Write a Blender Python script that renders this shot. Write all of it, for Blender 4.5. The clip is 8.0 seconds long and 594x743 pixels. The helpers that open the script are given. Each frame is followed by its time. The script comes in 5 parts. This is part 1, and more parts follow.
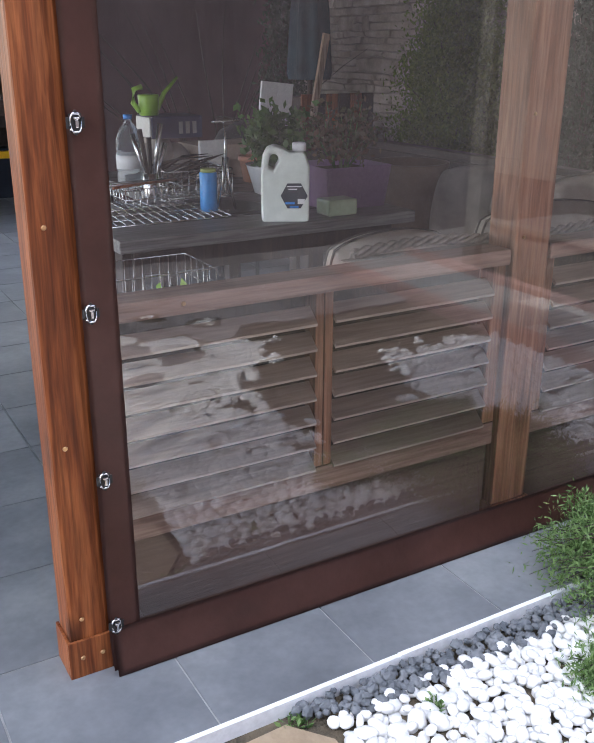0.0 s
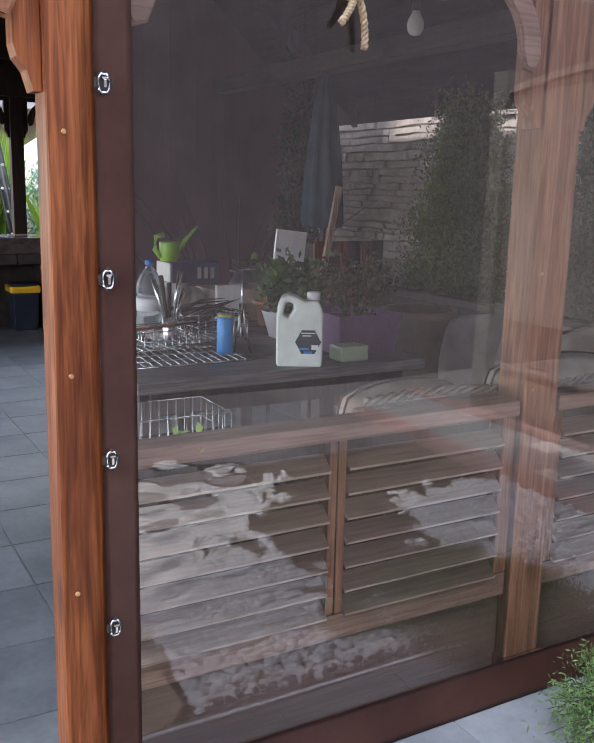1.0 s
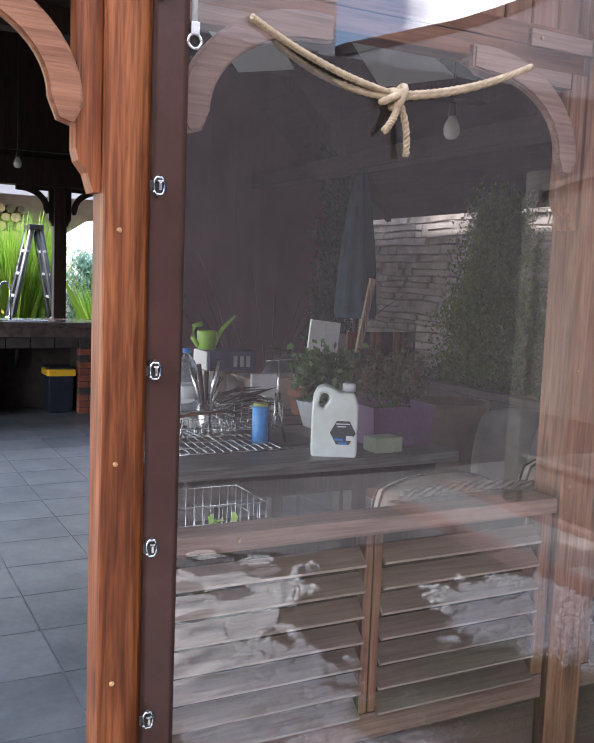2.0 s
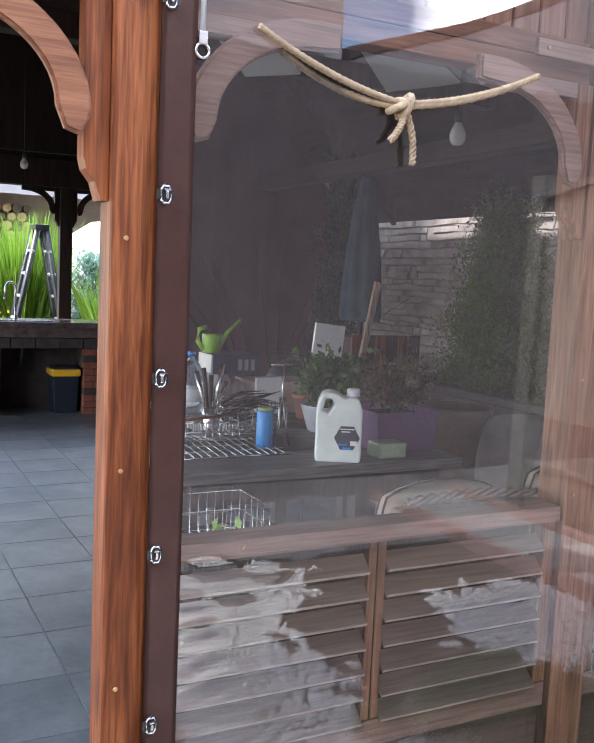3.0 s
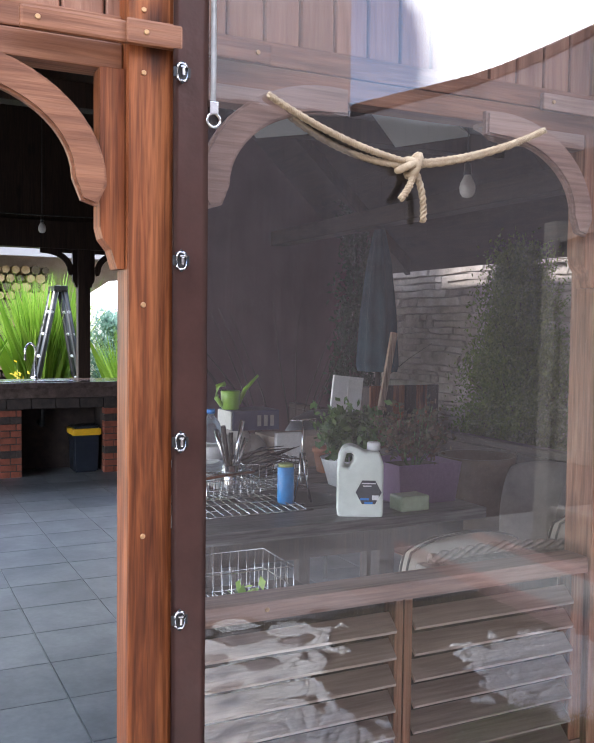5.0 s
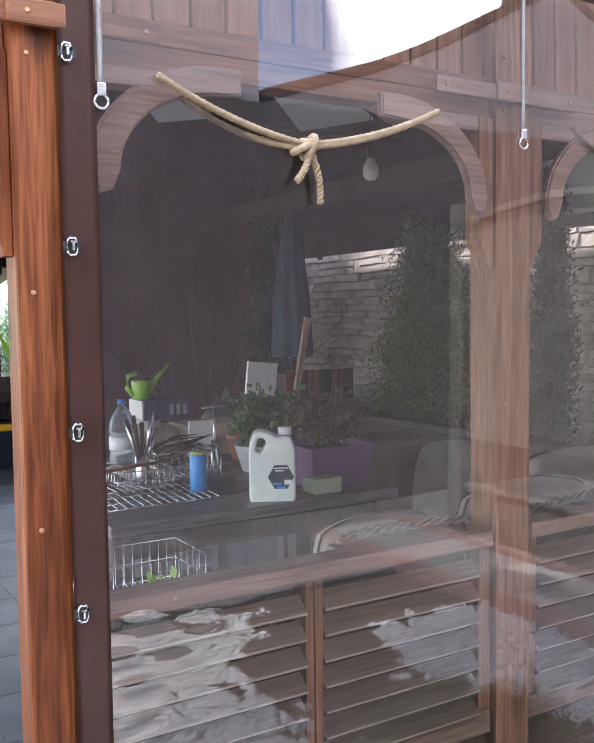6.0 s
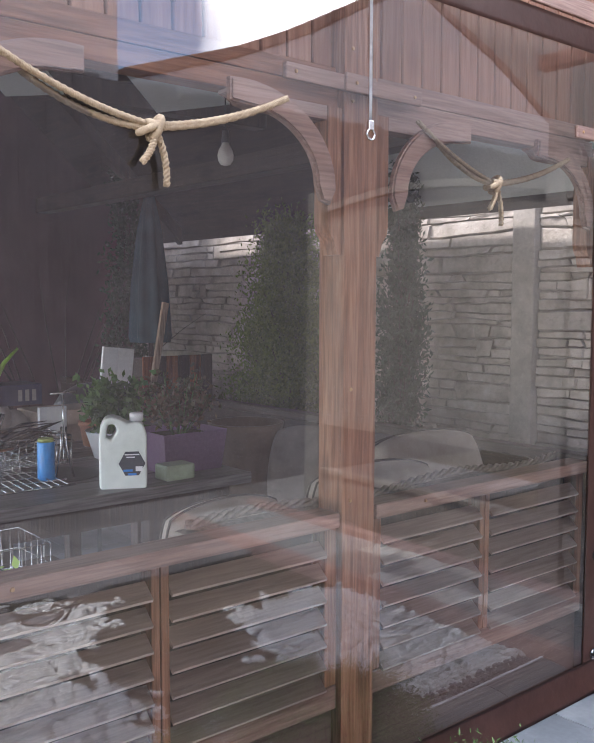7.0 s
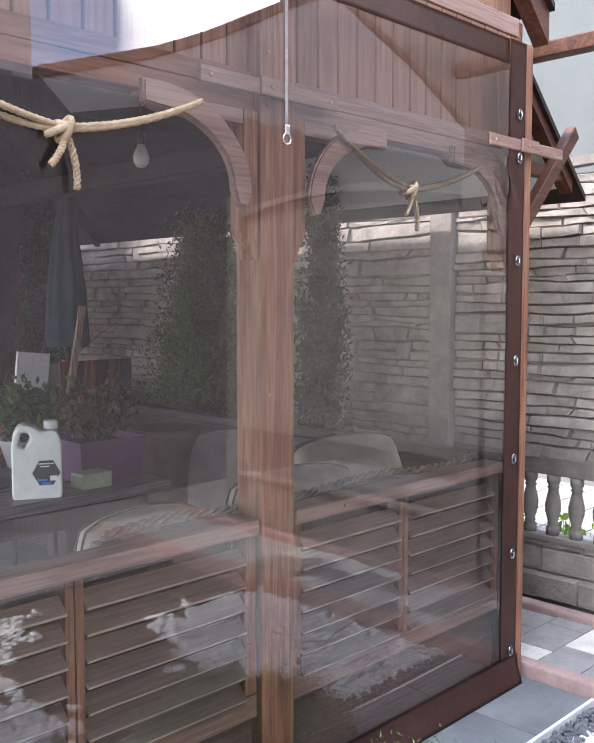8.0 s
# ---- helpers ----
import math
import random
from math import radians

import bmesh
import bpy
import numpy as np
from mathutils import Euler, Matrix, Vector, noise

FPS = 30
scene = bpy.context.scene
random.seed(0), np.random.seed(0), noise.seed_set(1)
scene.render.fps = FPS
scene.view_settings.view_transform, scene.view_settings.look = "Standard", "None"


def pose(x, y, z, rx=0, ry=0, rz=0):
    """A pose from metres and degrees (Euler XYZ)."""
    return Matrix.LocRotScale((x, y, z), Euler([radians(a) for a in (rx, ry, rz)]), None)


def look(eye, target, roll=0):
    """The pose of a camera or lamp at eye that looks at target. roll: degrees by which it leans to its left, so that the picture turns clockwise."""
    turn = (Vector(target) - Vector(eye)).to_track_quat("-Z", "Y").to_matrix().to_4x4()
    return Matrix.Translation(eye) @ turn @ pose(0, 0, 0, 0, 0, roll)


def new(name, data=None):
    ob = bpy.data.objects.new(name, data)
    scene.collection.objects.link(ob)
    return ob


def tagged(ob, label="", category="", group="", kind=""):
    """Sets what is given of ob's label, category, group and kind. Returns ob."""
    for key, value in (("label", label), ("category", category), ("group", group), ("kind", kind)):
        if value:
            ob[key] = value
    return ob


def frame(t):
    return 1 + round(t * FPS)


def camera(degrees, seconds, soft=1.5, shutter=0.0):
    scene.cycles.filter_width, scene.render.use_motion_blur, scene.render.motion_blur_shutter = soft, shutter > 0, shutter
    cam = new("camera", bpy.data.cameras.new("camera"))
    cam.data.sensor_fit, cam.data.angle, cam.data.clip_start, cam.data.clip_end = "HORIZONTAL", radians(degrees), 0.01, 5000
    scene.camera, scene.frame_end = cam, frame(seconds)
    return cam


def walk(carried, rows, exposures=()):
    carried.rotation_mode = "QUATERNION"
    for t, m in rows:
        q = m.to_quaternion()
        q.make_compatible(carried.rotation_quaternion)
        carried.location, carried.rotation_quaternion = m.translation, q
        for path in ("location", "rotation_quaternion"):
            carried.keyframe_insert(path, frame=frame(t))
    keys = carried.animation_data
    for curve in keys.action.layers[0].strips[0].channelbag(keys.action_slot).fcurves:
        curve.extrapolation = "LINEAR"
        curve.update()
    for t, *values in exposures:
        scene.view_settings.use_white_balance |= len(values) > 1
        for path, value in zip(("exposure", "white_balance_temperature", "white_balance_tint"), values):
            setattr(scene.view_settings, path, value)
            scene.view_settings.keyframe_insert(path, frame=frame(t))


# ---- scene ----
cam = camera(37.5, 8.0)
PATH = [
    (0, (-0.529, -1.802, 1.467), (0.415, -0.181, 0.773), 0.2),
    (0.5, (-0.539, -1.813, 1.468), (0.405, -0.144, 0.901), -0.1),
    (1, (-0.567, -1.82, 1.517), (0.404, -0.119, 1.113), 1.3),
    (1.5, (-0.579, -1.816, 1.53), (0.408, -0.103, 1.226), 1.8),
    (1.7, (-0.603, -1.828, 1.533), (0.348, -0.083, 1.305), 1.6),
    (2.8, (-0.612, -1.841, 1.548), (0.296, -0.07, 1.347), 2.6),
    (3, (-0.613, -1.839, 1.555), (0.303, -0.074, 1.344), 2.6),
    (3.5, (-0.614, -1.839, 1.577), (0.316, -0.071, 1.475), 1.6),
    (4, (-0.615, -1.837, 1.583), (0.304, -0.064, 1.486), 0.9),
    (4.2, (-0.616, -1.84, 1.58), (0.309, -0.068, 1.506), 0.6),
    (5.3, (-0.612, -1.844, 1.577), (0.258, -0.046, 1.467), 0.7),
    (5.5, (-0.603, -1.843, 1.578), (0.297, -0.061, 1.458), 0.2),
    (6, (-0.566, -1.855, 1.568), (0.469, -0.149, 1.441), -0.8),
    (6.5, (-0.552, -1.871, 1.567), (0.594, -0.237, 1.432), -0.2),
    (7, (-0.529, -1.88, 1.563), (0.755, -0.355, 1.404), 0.1),
    (7.5, (-0.518, -1.885, 1.568), (0.863, -0.449, 1.389), 0.5),
    (8, (-0.503, -1.875, 1.573), (0.91, -0.468, 1.418), 0.0),
]
walk(cam, [(t, look(eye, target, roll)) for t, eye, target, roll in PATH], exposures=[(0.0, 2.05, 6300, 14), (1.5, 2.25, 6250, 14), (3.0, 2.4, 6150, 13), (5.5, 2.4, 6150, 13), (8.0, 2.3, 6250, 14)])

# ---- world and sun ----
SUN_ELEV, SUN_AZ = 56.0, 150.0   # height of the sun, and its way seen from above, in degrees from +x
world = bpy.data.worlds.new("sky")
scene.world = world
world.use_nodes = True
wn = world.node_tree.nodes
sky = wn.new("ShaderNodeTexSky")
sky.sky_type, sky.sun_disc = "NISHITA", False
sky.sun_elevation, sky.sun_rotation = radians(SUN_ELEV), radians(90 - SUN_AZ)
sky.air_density, sky.dust_density = 1.0, 0.4
# broken cloud over the blue
tc, mp, cl, rm, mx = (wn.new(n) for n in ("ShaderNodeTexCoord", "ShaderNodeMapping", "ShaderNodeTexNoise", "ShaderNodeValToRGB", "ShaderNodeMixRGB"))
mp.inputs["Scale"].default_value = (1.0, 1.0, 2.2)
cl.inputs["Scale"].default_value, cl.inputs["Detail"].default_value, cl.inputs["Roughness"].default_value = 2.3, 6.0, 0.55
rm.color_ramp.elements[0].position, rm.color_ramp.elements[1].position = 0.43, 0.68
mx.inputs["Color2"].default_value = (24.0, 24.1, 24.4, 1)
wl = world.node_tree.links
wl.new(tc.outputs["Generated"], mp.inputs["Vector"])
wl.new(mp.outputs["Vector"], cl.inputs["Vector"])
# one tall cloud stands over the houses
dot, rise, add = wn.new("ShaderNodeVectorMath"), wn.new("ShaderNodeMapRange"), wn.new("ShaderNodeMath")
dot.operation = "DOT_PRODUCT"
dot.inputs[1].default_value = (0.7, -0.615, 0.36)
rise.inputs["From Min"].default_value, rise.inputs["From Max"].default_value = 0.958, 0.976
rise.inputs["To Min"].default_value, rise.inputs["To Max"].default_value = -0.05, 0.2
wl.new(tc.outputs["Generated"], dot.inputs[0])
wl.new(dot.outputs["Value"], rise.inputs["Value"])
wl.new(cl.outputs["Fac"], add.inputs[0])
wl.new(rise.outputs["Result"], add.inputs[1])
# and a clear blue gap beside it
dot2, fall, add2 = wn.new("ShaderNodeVectorMath"), wn.new("ShaderNodeMapRange"), wn.new("ShaderNodeMath")
dot2.operation = "DOT_PRODUCT"
dot2.inputs[1].default_value = (0.44, -0.84, 0.31)
fall.inputs["From Min"].default_value, fall.inputs["From Max"].default_value = 0.9925, 0.9995
fall.inputs["To Min"].default_value, fall.inputs["To Max"].default_value = 0.0, -0.4
wl.new(tc.outputs["Generated"], dot2.inputs[0])
wl.new(dot2.outputs["Value"], fall.inputs["Value"])
wl.new(add.outputs[0], add2.inputs[0])
wl.new(fall.outputs["Result"], add2.inputs[1])
wl.new(add2.outputs[0], rm.inputs["Fac"])
wl.new(rm.outputs["Color"], mx.inputs["Fac"])
wl.new(sky.outputs["Color"], mx.inputs["Color1"])
wl.new(mx.outputs["Color"], wn["Background"].inputs["Color"])
wn["Background"].inputs["Strength"].default_value = 0.15
sun = new("sun", bpy.data.lights.new("sun", "SUN"))
sun.data.energy, sun.data.angle, sun.data.color = 1.8, radians(5.0), (1.0, 0.95, 0.86)
sd = Vector((math.cos(radians(SUN_AZ)) * math.cos(radians(SUN_ELEV)), math.sin(radians(SUN_AZ)) * math.cos(radians(SUN_ELEV)), math.sin(radians(SUN_ELEV))))
sun.matrix_world = look(sd * 30, (0, 0, 0))


# ---- materials ----
def mat(name, rough=0.6, metal=0.0):
    m = bpy.data.materials.new(name)
    m.use_nodes = True
    b = m.node_tree.nodes["Principled BSDF"]
    b.inputs["Roughness"].default_value, b.inputs["Metallic"].default_value = rough, metal
    return m, m.node_tree.nodes, m.node_tree.links, b


def coords(nodes, links, scale, per_object=True):
    t, p = nodes.new("ShaderNodeTexCoord"), nodes.new("ShaderNodeMapping")
    p.inputs["Scale"].default_value = scale
    links.new(t.outputs["Object"], p.inputs["Vector"])
    if per_object:
        i, c = nodes.new("ShaderNodeObjectInfo"), nodes.new("ShaderNodeCombineXYZ")
        k = nodes.new("ShaderNodeMath")
        k.operation = "MULTIPLY"
        k.inputs[1].default_value = 37.0
        links.new(i.outputs["Random"], k.inputs[0])
        for a in range(3):
            links.new(k.outputs[0], c.inputs[a])
        links.new(c.outputs[0], p.inputs["Location"])
    return p.outputs["Vector"]


def tex_noise(nodes, links, vec, scale, detail=4.0, rough=0.55, dist=0.0):
    n = nodes.new("ShaderNodeTexNoise")
    n.inputs["Scale"].default_value, n.inputs["Detail"].default_value = scale, detail
    n.inputs["Roughness"].default_value, n.inputs["Distortion"].default_value = rough, dist
    links.new(vec, n.inputs["Vector"])
    return n.outputs["Fac"]


def ramp(nodes, links, fac, stops):
    r = nodes.new("ShaderNodeValToRGB")
    while len(r.color_ramp.elements) < len(stops):
        r.color_ramp.elements.new(0.5)
    for e, (p, c) in zip(r.color_ramp.elements, stops):
        e.position, e.color = p, (*c, 1)
    links.new(fac, r.inputs["Fac"])
    return r.outputs["Color"]


def mixc(nodes, links, fac, a, b, mode="MIX"):
    m = nodes.new("ShaderNodeMixRGB")
    m.blend_type = mode
    for sock, v in ((m.inputs["Fac"], fac), (m.inputs["Color1"], a), (m.inputs["Color2"], b)):
        if isinstance(v, (int, float)):
            sock.default_value = v
        elif isinstance(v, tuple):
            sock.default_value = (*v, 1)
        else:
            links.new(v, sock)
    return m.outputs["Color"]


def bump(nodes, links, b, height, strength=0.3, dist=0.01):
    n = nodes.new("ShaderNodeBump")
    n.inputs["Strength"].default_value, n.inputs["Distance"].default_value = strength, dist
    links.new(height, n.inputs["Height"])
    links.new(n.outputs["Normal"], b.inputs["Normal"])


def wood(name, axis, dark, mid, light, rough=0.45, spec=0.4, knots=0.8, fine_k=0.55):
    """Stained softwood, with its grain along one axis (0, 1 or 2), knots and worn patches."""
    m, n, l, b = mat(name, rough)
    sc = [26.0, 26.0, 26.0]
    sc[axis] = 1.3
    v = coords(n, l, sc)
    sk = [5.5, 5.5, 5.5]
    sk[axis] = 2.0
    vk = coords(n, l, sk)
    g = tex_noise(n, l, v, 1.0, 5.0, 0.6, 1.6)
    col = ramp(n, l, g, [(0.28, dark), (0.46, mid), (0.62, light), (0.8, mid)])
    fine = tex_noise(n, l, v, 5.0, 2.0)
    col = mixc(n, l, fine_k, col, ramp(n, l, fine, [(0.36, (0.3, 0.28, 0.26)), (0.6, (1.08, 1.08, 1.08))]), "MULTIPLY")
    vo = n.new("ShaderNodeTexVoronoi")
    vo.inputs["Scale"].default_value = 1.25
    l.new(vk, vo.inputs["Vector"])
    knot = ramp(n, l, vo.outputs["Distance"], [(0.1, (0.2, 0.17, 0.17)), (0.17, (0.5, 0.47, 0.47)), (0.24, (1, 1, 1))])
    col = mixc(n, l, knots, col, knot, "MULTIPLY")
    big = tex_noise(n, l, vk, 0.7, 2.0)
    col = mixc(n, l, 0.5, col, ramp(n, l, big, [(0.3, (0.62, 0.6, 0.6)), (0.7, (1.15, 1.15, 1.15))]), "MULTIPLY")
    l.new(col, b.inputs["Base Color"])
    b.inputs["Specular IOR Level"].default_value = spec
    bump(n, l, b, fine, 0.4, 0.003)
    return m


def speckled(name, stops, scale=8.0, rough=0.7, bumps=0.3, bscale=60.0, bdist=0.004, metal=0.0, per_object=True):
    """A plain surface: patches at one scale, grain at another."""
    m, n, l, b = mat(name, rough, metal)
    v = coords(n, l, (1, 1, 1), per_object)
    a = tex_noise(n, l, v, scale, 5.0, 0.6)
    f = tex_noise(n, l, v, bscale, 3.0)
    col = ramp(n, l, a, stops)
    col = mixc(n, l, 0.25, col, ramp(n, l, f, [(0.3, (0.6, 0.6, 0.6)), (0.7, (1.2, 1.2, 1.2))]), "MULTIPLY")
    l.new(col, b.inputs["Base Color"])
    bump(n, l, b, f, bumps, bdist)
    return m


ORANGE = ((0.1, 0.024, 0.007), (0.2, 0.057, 0.017), (0.31, 0.102, 0.033))
wood_z = wood("stained_wood_upright", 2, *ORANGE, 0.5, 0.28, 0.9, 0.5)
wood_x = wood("stained_wood_along", 0, (0.14, 0.052, 0.023), (0.215, 0.085, 0.04), (0.29, 0.125, 0.062), 0.5, 0.4, 0.3, 0.2)
wood_y = wood("stained_wood_across", 1, *ORANGE)
# timber behind the film: dust and the film's pale haze in one colour
dusty_hazed_z = wood("dusty_hazed_wood_upright", 2, (0.17, 0.07, 0.036), (0.29, 0.13, 0.07), (0.39, 0.195, 0.115), 0.55, 0.35, 0.5, 0.4)
dusty_hazed_x = wood("dusty_hazed_wood_along", 0, (0.25, 0.145, 0.11), (0.31, 0.19, 0.148), (0.37, 0.24, 0.19), 0.55, 0.35, 0.2, 0.3)
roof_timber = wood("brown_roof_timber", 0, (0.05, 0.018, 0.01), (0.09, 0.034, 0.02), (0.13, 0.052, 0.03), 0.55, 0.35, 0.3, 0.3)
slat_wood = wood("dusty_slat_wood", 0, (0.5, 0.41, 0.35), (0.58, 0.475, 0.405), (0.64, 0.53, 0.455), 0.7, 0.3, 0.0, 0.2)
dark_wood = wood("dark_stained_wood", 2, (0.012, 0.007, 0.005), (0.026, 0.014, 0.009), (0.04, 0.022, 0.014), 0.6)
# grey set by the wanted strength of the film's reflection
veil_grey = wood("veil_grey_wood", 2, (0.12, 0.1, 0.098), (0.16, 0.134, 0.131), (0.2, 0.168, 0.165), 0.8, 0.2, 0.1, 0.1)
kick_wood = wood("dull_kick_board_wood", 0, (0.13, 0.08, 0.062), (0.155, 0.097, 0.077), (0.18, 0.115, 0.092), 0.65, 0.25, 0.1, 0.12)
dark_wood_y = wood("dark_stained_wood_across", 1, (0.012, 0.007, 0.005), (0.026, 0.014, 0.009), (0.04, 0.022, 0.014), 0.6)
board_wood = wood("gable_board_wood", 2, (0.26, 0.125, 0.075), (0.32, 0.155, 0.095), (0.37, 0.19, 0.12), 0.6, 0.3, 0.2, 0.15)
brown_vinyl = speckled("brown_vinyl", [(0.3, (0.08, 0.034, 0.026)), (0.7, (0.125, 0.055, 0.043))], 4.0, 0.38, 0.12, 25.0, 0.01)
slate_tile = speckled("slate_tile", [(0.25, (0.085, 0.092, 0.1)), (0.5, (0.155, 0.165, 0.175)), (0.75, (0.25, 0.26, 0.265))], 2.2, 0.42, 0.15, 40.0, 0.003)
grout = speckled("grout", [(0.3, (0.3, 0.3, 0.29)), (0.7, (0.42, 0.42, 0.41))], 20.0, 0.9)
white_stone = speckled("white_pebble", [(0.3, (0.62, 0.62, 0.6)), (0.7, (0.76, 0.76, 0.74))], 14.0, 0.6, 0.2, 90.0)
dark_stone = speckled("dark_pebble", [(0.3, (0.07, 0.08, 0.09)), (0.7, (0.17, 0.18, 0.19))], 18.0, 0.7, 0.3, 120.0)
flag_stone = speckled("sand_flagstone", [(0.3, (0.22, 0.16, 0.10)), (0.7, (0.38, 0.29, 0.19))], 6.0, 0.8, 0.5, 30.0, 0.01)
soil = speckled("soil", [(0.3, (0.05, 0.04, 0.028)), (0.7, (0.12, 0.095, 0.06))], 9.0, 0.95, 0.8, 50.0, 0.02)
steel = speckled("bright_steel", [(0.3, (0.55, 0.55, 0.55)), (0.7, (0.75, 0.75, 0.75))], 30.0, 0.22, 0.05, 80.0, 0.001, 1.0)
black_metal = speckled("black_metal", [(0.3, (0.015, 0.015, 0.016)), (0.7, (0.03, 0.03, 0.03))], 20.0, 0.4)
pale_metal = speckled("edging_metal", [(0.3, (0.7, 0.71, 0.73)), (0.7, (0.8, 0.81, 0.83))], 20.0, 0.35, 0.1, 60.0, 0.001, 0.0)
screw_brass = speckled("brass_screw", [(0.3, (0.45, 0.25, 0.12)), (0.7, (0.62, 0.4, 0.2))], 60.0, 0.4, 0.1, 90.0, 0.001, 0.6)
plum_wall = speckled("plum_plaster", [(0.3, (0.07, 0.034, 0.042)), (0.7, (0.1, 0.05, 0.06))], 1.2, 0.85, 0.0, 4.0, 0.002)
cream_plaster = speckled("cream_plaster", [(0.3, (0.36, 0.33, 0.33)), (0.7, (0.43, 0.4, 0.4))], 0.8, 0.9, 0.0, 3.0)
house_plaster = speckled("white_house_plaster", [(0.3, (0.5, 0.455, 0.455)), (0.7, (0.58, 0.535, 0.535))], 0.8, 0.9, 0.0, 3.0)
pale_plaster = speckled("pale_grey_plaster", [(0.3, (0.5, 0.52, 0.49)), (0.7, (0.58, 0.6, 0.57))], 1.0, 0.9, 0.3, 90.0)
roof_tile = speckled("roof_sheet", [(0.3, (0.05, 0.035, 0.03)), (0.7, (0.09, 0.06, 0.05))], 3.0, 0.7)
fence_stone = speckled("cast_concrete_stone", [(0.25, (0.17, 0.145, 0.125)), (0.55, (0.32, 0.28, 0.245)), (0.8, (0.43, 0.385, 0.345))], 5.0, 0.85, 0.6, 35.0, 0.012)
fence_grey = speckled("cast_concrete_plain", [(0.3, (0.17, 0.15, 0.13)), (0.7, (0.28, 0.25, 0.22))], 6.0, 0.85, 0.4, 50.0, 0.006)
pink_kerb = speckled("pink_kerb", [(0.3, (0.3, 0.2, 0.18)), (0.7, (0.42, 0.3, 0.27))], 9.0, 0.85, 0.3, 60.0)
paver_grey = speckled("grey_paver", [(0.3, (0.22, 0.215, 0.21)), (0.7, (0.32, 0.31, 0.3))], 8.0, 0.8)
paver_cream = speckled("cream_paver", [(0.3, (0.55, 0.53, 0.48)), (0.7, (0.7, 0.68, 0.63))], 8.0, 0.8)
brick_red = speckled("red_brick", [(0.3, (0.17, 0.05, 0.03)), (0.7, (0.3, 0.09, 0.055))], 12.0, 0.85, 0.5, 70.0)
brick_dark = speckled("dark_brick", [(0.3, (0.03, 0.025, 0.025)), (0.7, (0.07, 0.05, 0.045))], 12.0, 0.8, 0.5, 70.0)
stone_top = speckled("polished_counter_stone", [(0.3, (0.07, 0.05, 0.045)), (0.7, (0.16, 0.12, 0.11))], 14.0, 0.15, 0.05, 50.0)


def leaf_mat(name, a, b2):
    m, n, l, b = mat(name, 0.55)
    g = n.new("ShaderNodeNewGeometry")
    col = ramp(n, l, g.outputs["Random Per Island"], [(0.0, a), (1.0, b2)])
    l.new(col, b.inputs["Base Color"])
    tr = n.new("ShaderNodeBsdfTranslucent")
    l.new(col, tr.inputs["Color"])
    mx2 = n.new("ShaderNodeMixShader")
    mx2.inputs[0].default_value = 0.35
    l.new(b.outputs[0], mx2.inputs[1])
    l.new(tr.outputs[0], mx2.inputs[2])
    l.new(mx2.outputs[0], n["Material Output"].inputs["Surface"])
    return m


thuja_leaf = leaf_mat("thuja_leaf", (0.05, 0.09, 0.01), (0.13, 0.18, 0.03))
dark_leaf = leaf_mat("dark_conifer_leaf", (0.012, 0.028, 0.014), (0.03, 0.055, 0.028))
bright_leaf = leaf_mat("bright_grass_leaf", (0.16, 0.32, 0.03), (0.34, 0.5, 0.07))
blue_leaf = leaf_mat("blue_conifer_leaf", (0.16, 0.3, 0.24), (0.3, 0.45, 0.36))
juniper_leaf = leaf_mat("juniper_leaf", (0.08, 0.15, 0.04), (0.19, 0.29, 0.1))
herb_leaf = leaf_mat("herb_leaf", (0.045, 0.1, 0.025), (0.11, 0.2, 0.055))
yellow_leaf = leaf_mat("yellow_flower", (0.7, 0.5, 0.03), (0.8, 0.65, 0.1))


def clear_film(name, dust=0.022):
    """Clear vinyl film: sees through, mirrors by its angle, and carries a thin bloom of dust."""
    m, n, l, b = mat(name)
    n.remove(b)
    tr, gl, df = n.new("ShaderNodeBsdfTransparent"), n.new("ShaderNodeBsdfGlossy"), n.new("ShaderNodeBsdfDiffuse")
    tr.inputs["Color"].default_value = (0.985, 0.98, 0.98, 1)
    gl.inputs["Roughness"].default_value = 0.0
    df.inputs["Color"].default_value = (0.54, 0.48, 0.47, 1)
    v = coords(n, l, (1, 1, 1), False)
    fr = n.new("ShaderNodeFresnel")
    fr.inputs["IOR"].default_value = 2.0
    d1, d2 = n.new("ShaderNodeMixShader"), n.new("ShaderNodeMixShader")
    smear = tex_noise(n, l, v, 2.2, 5.0, 0.65)
    k = n.new("ShaderNodeMath")
    k.operation = "MULTIPLY"
    k.inputs[1].default_value = dust * 2
    l.new(smear, k.inputs[0])
    l.new(k.outputs[0], d1.inputs[0])
    l.new(tr.outputs[0], d1.inputs[1])
    l.new(df.outputs[0], d1.inputs[2])
    l.new(fr.outputs[0], d2.inputs[0])
    l.new(d1.outputs[0], d2.inputs[1])
    l.new(gl.outputs[0], d2.inputs[2])
    l.new(d2.outputs[0], n["Material Output"].inputs["Surface"])
    return m


film_clear = clear_film("clear_vinyl_film")


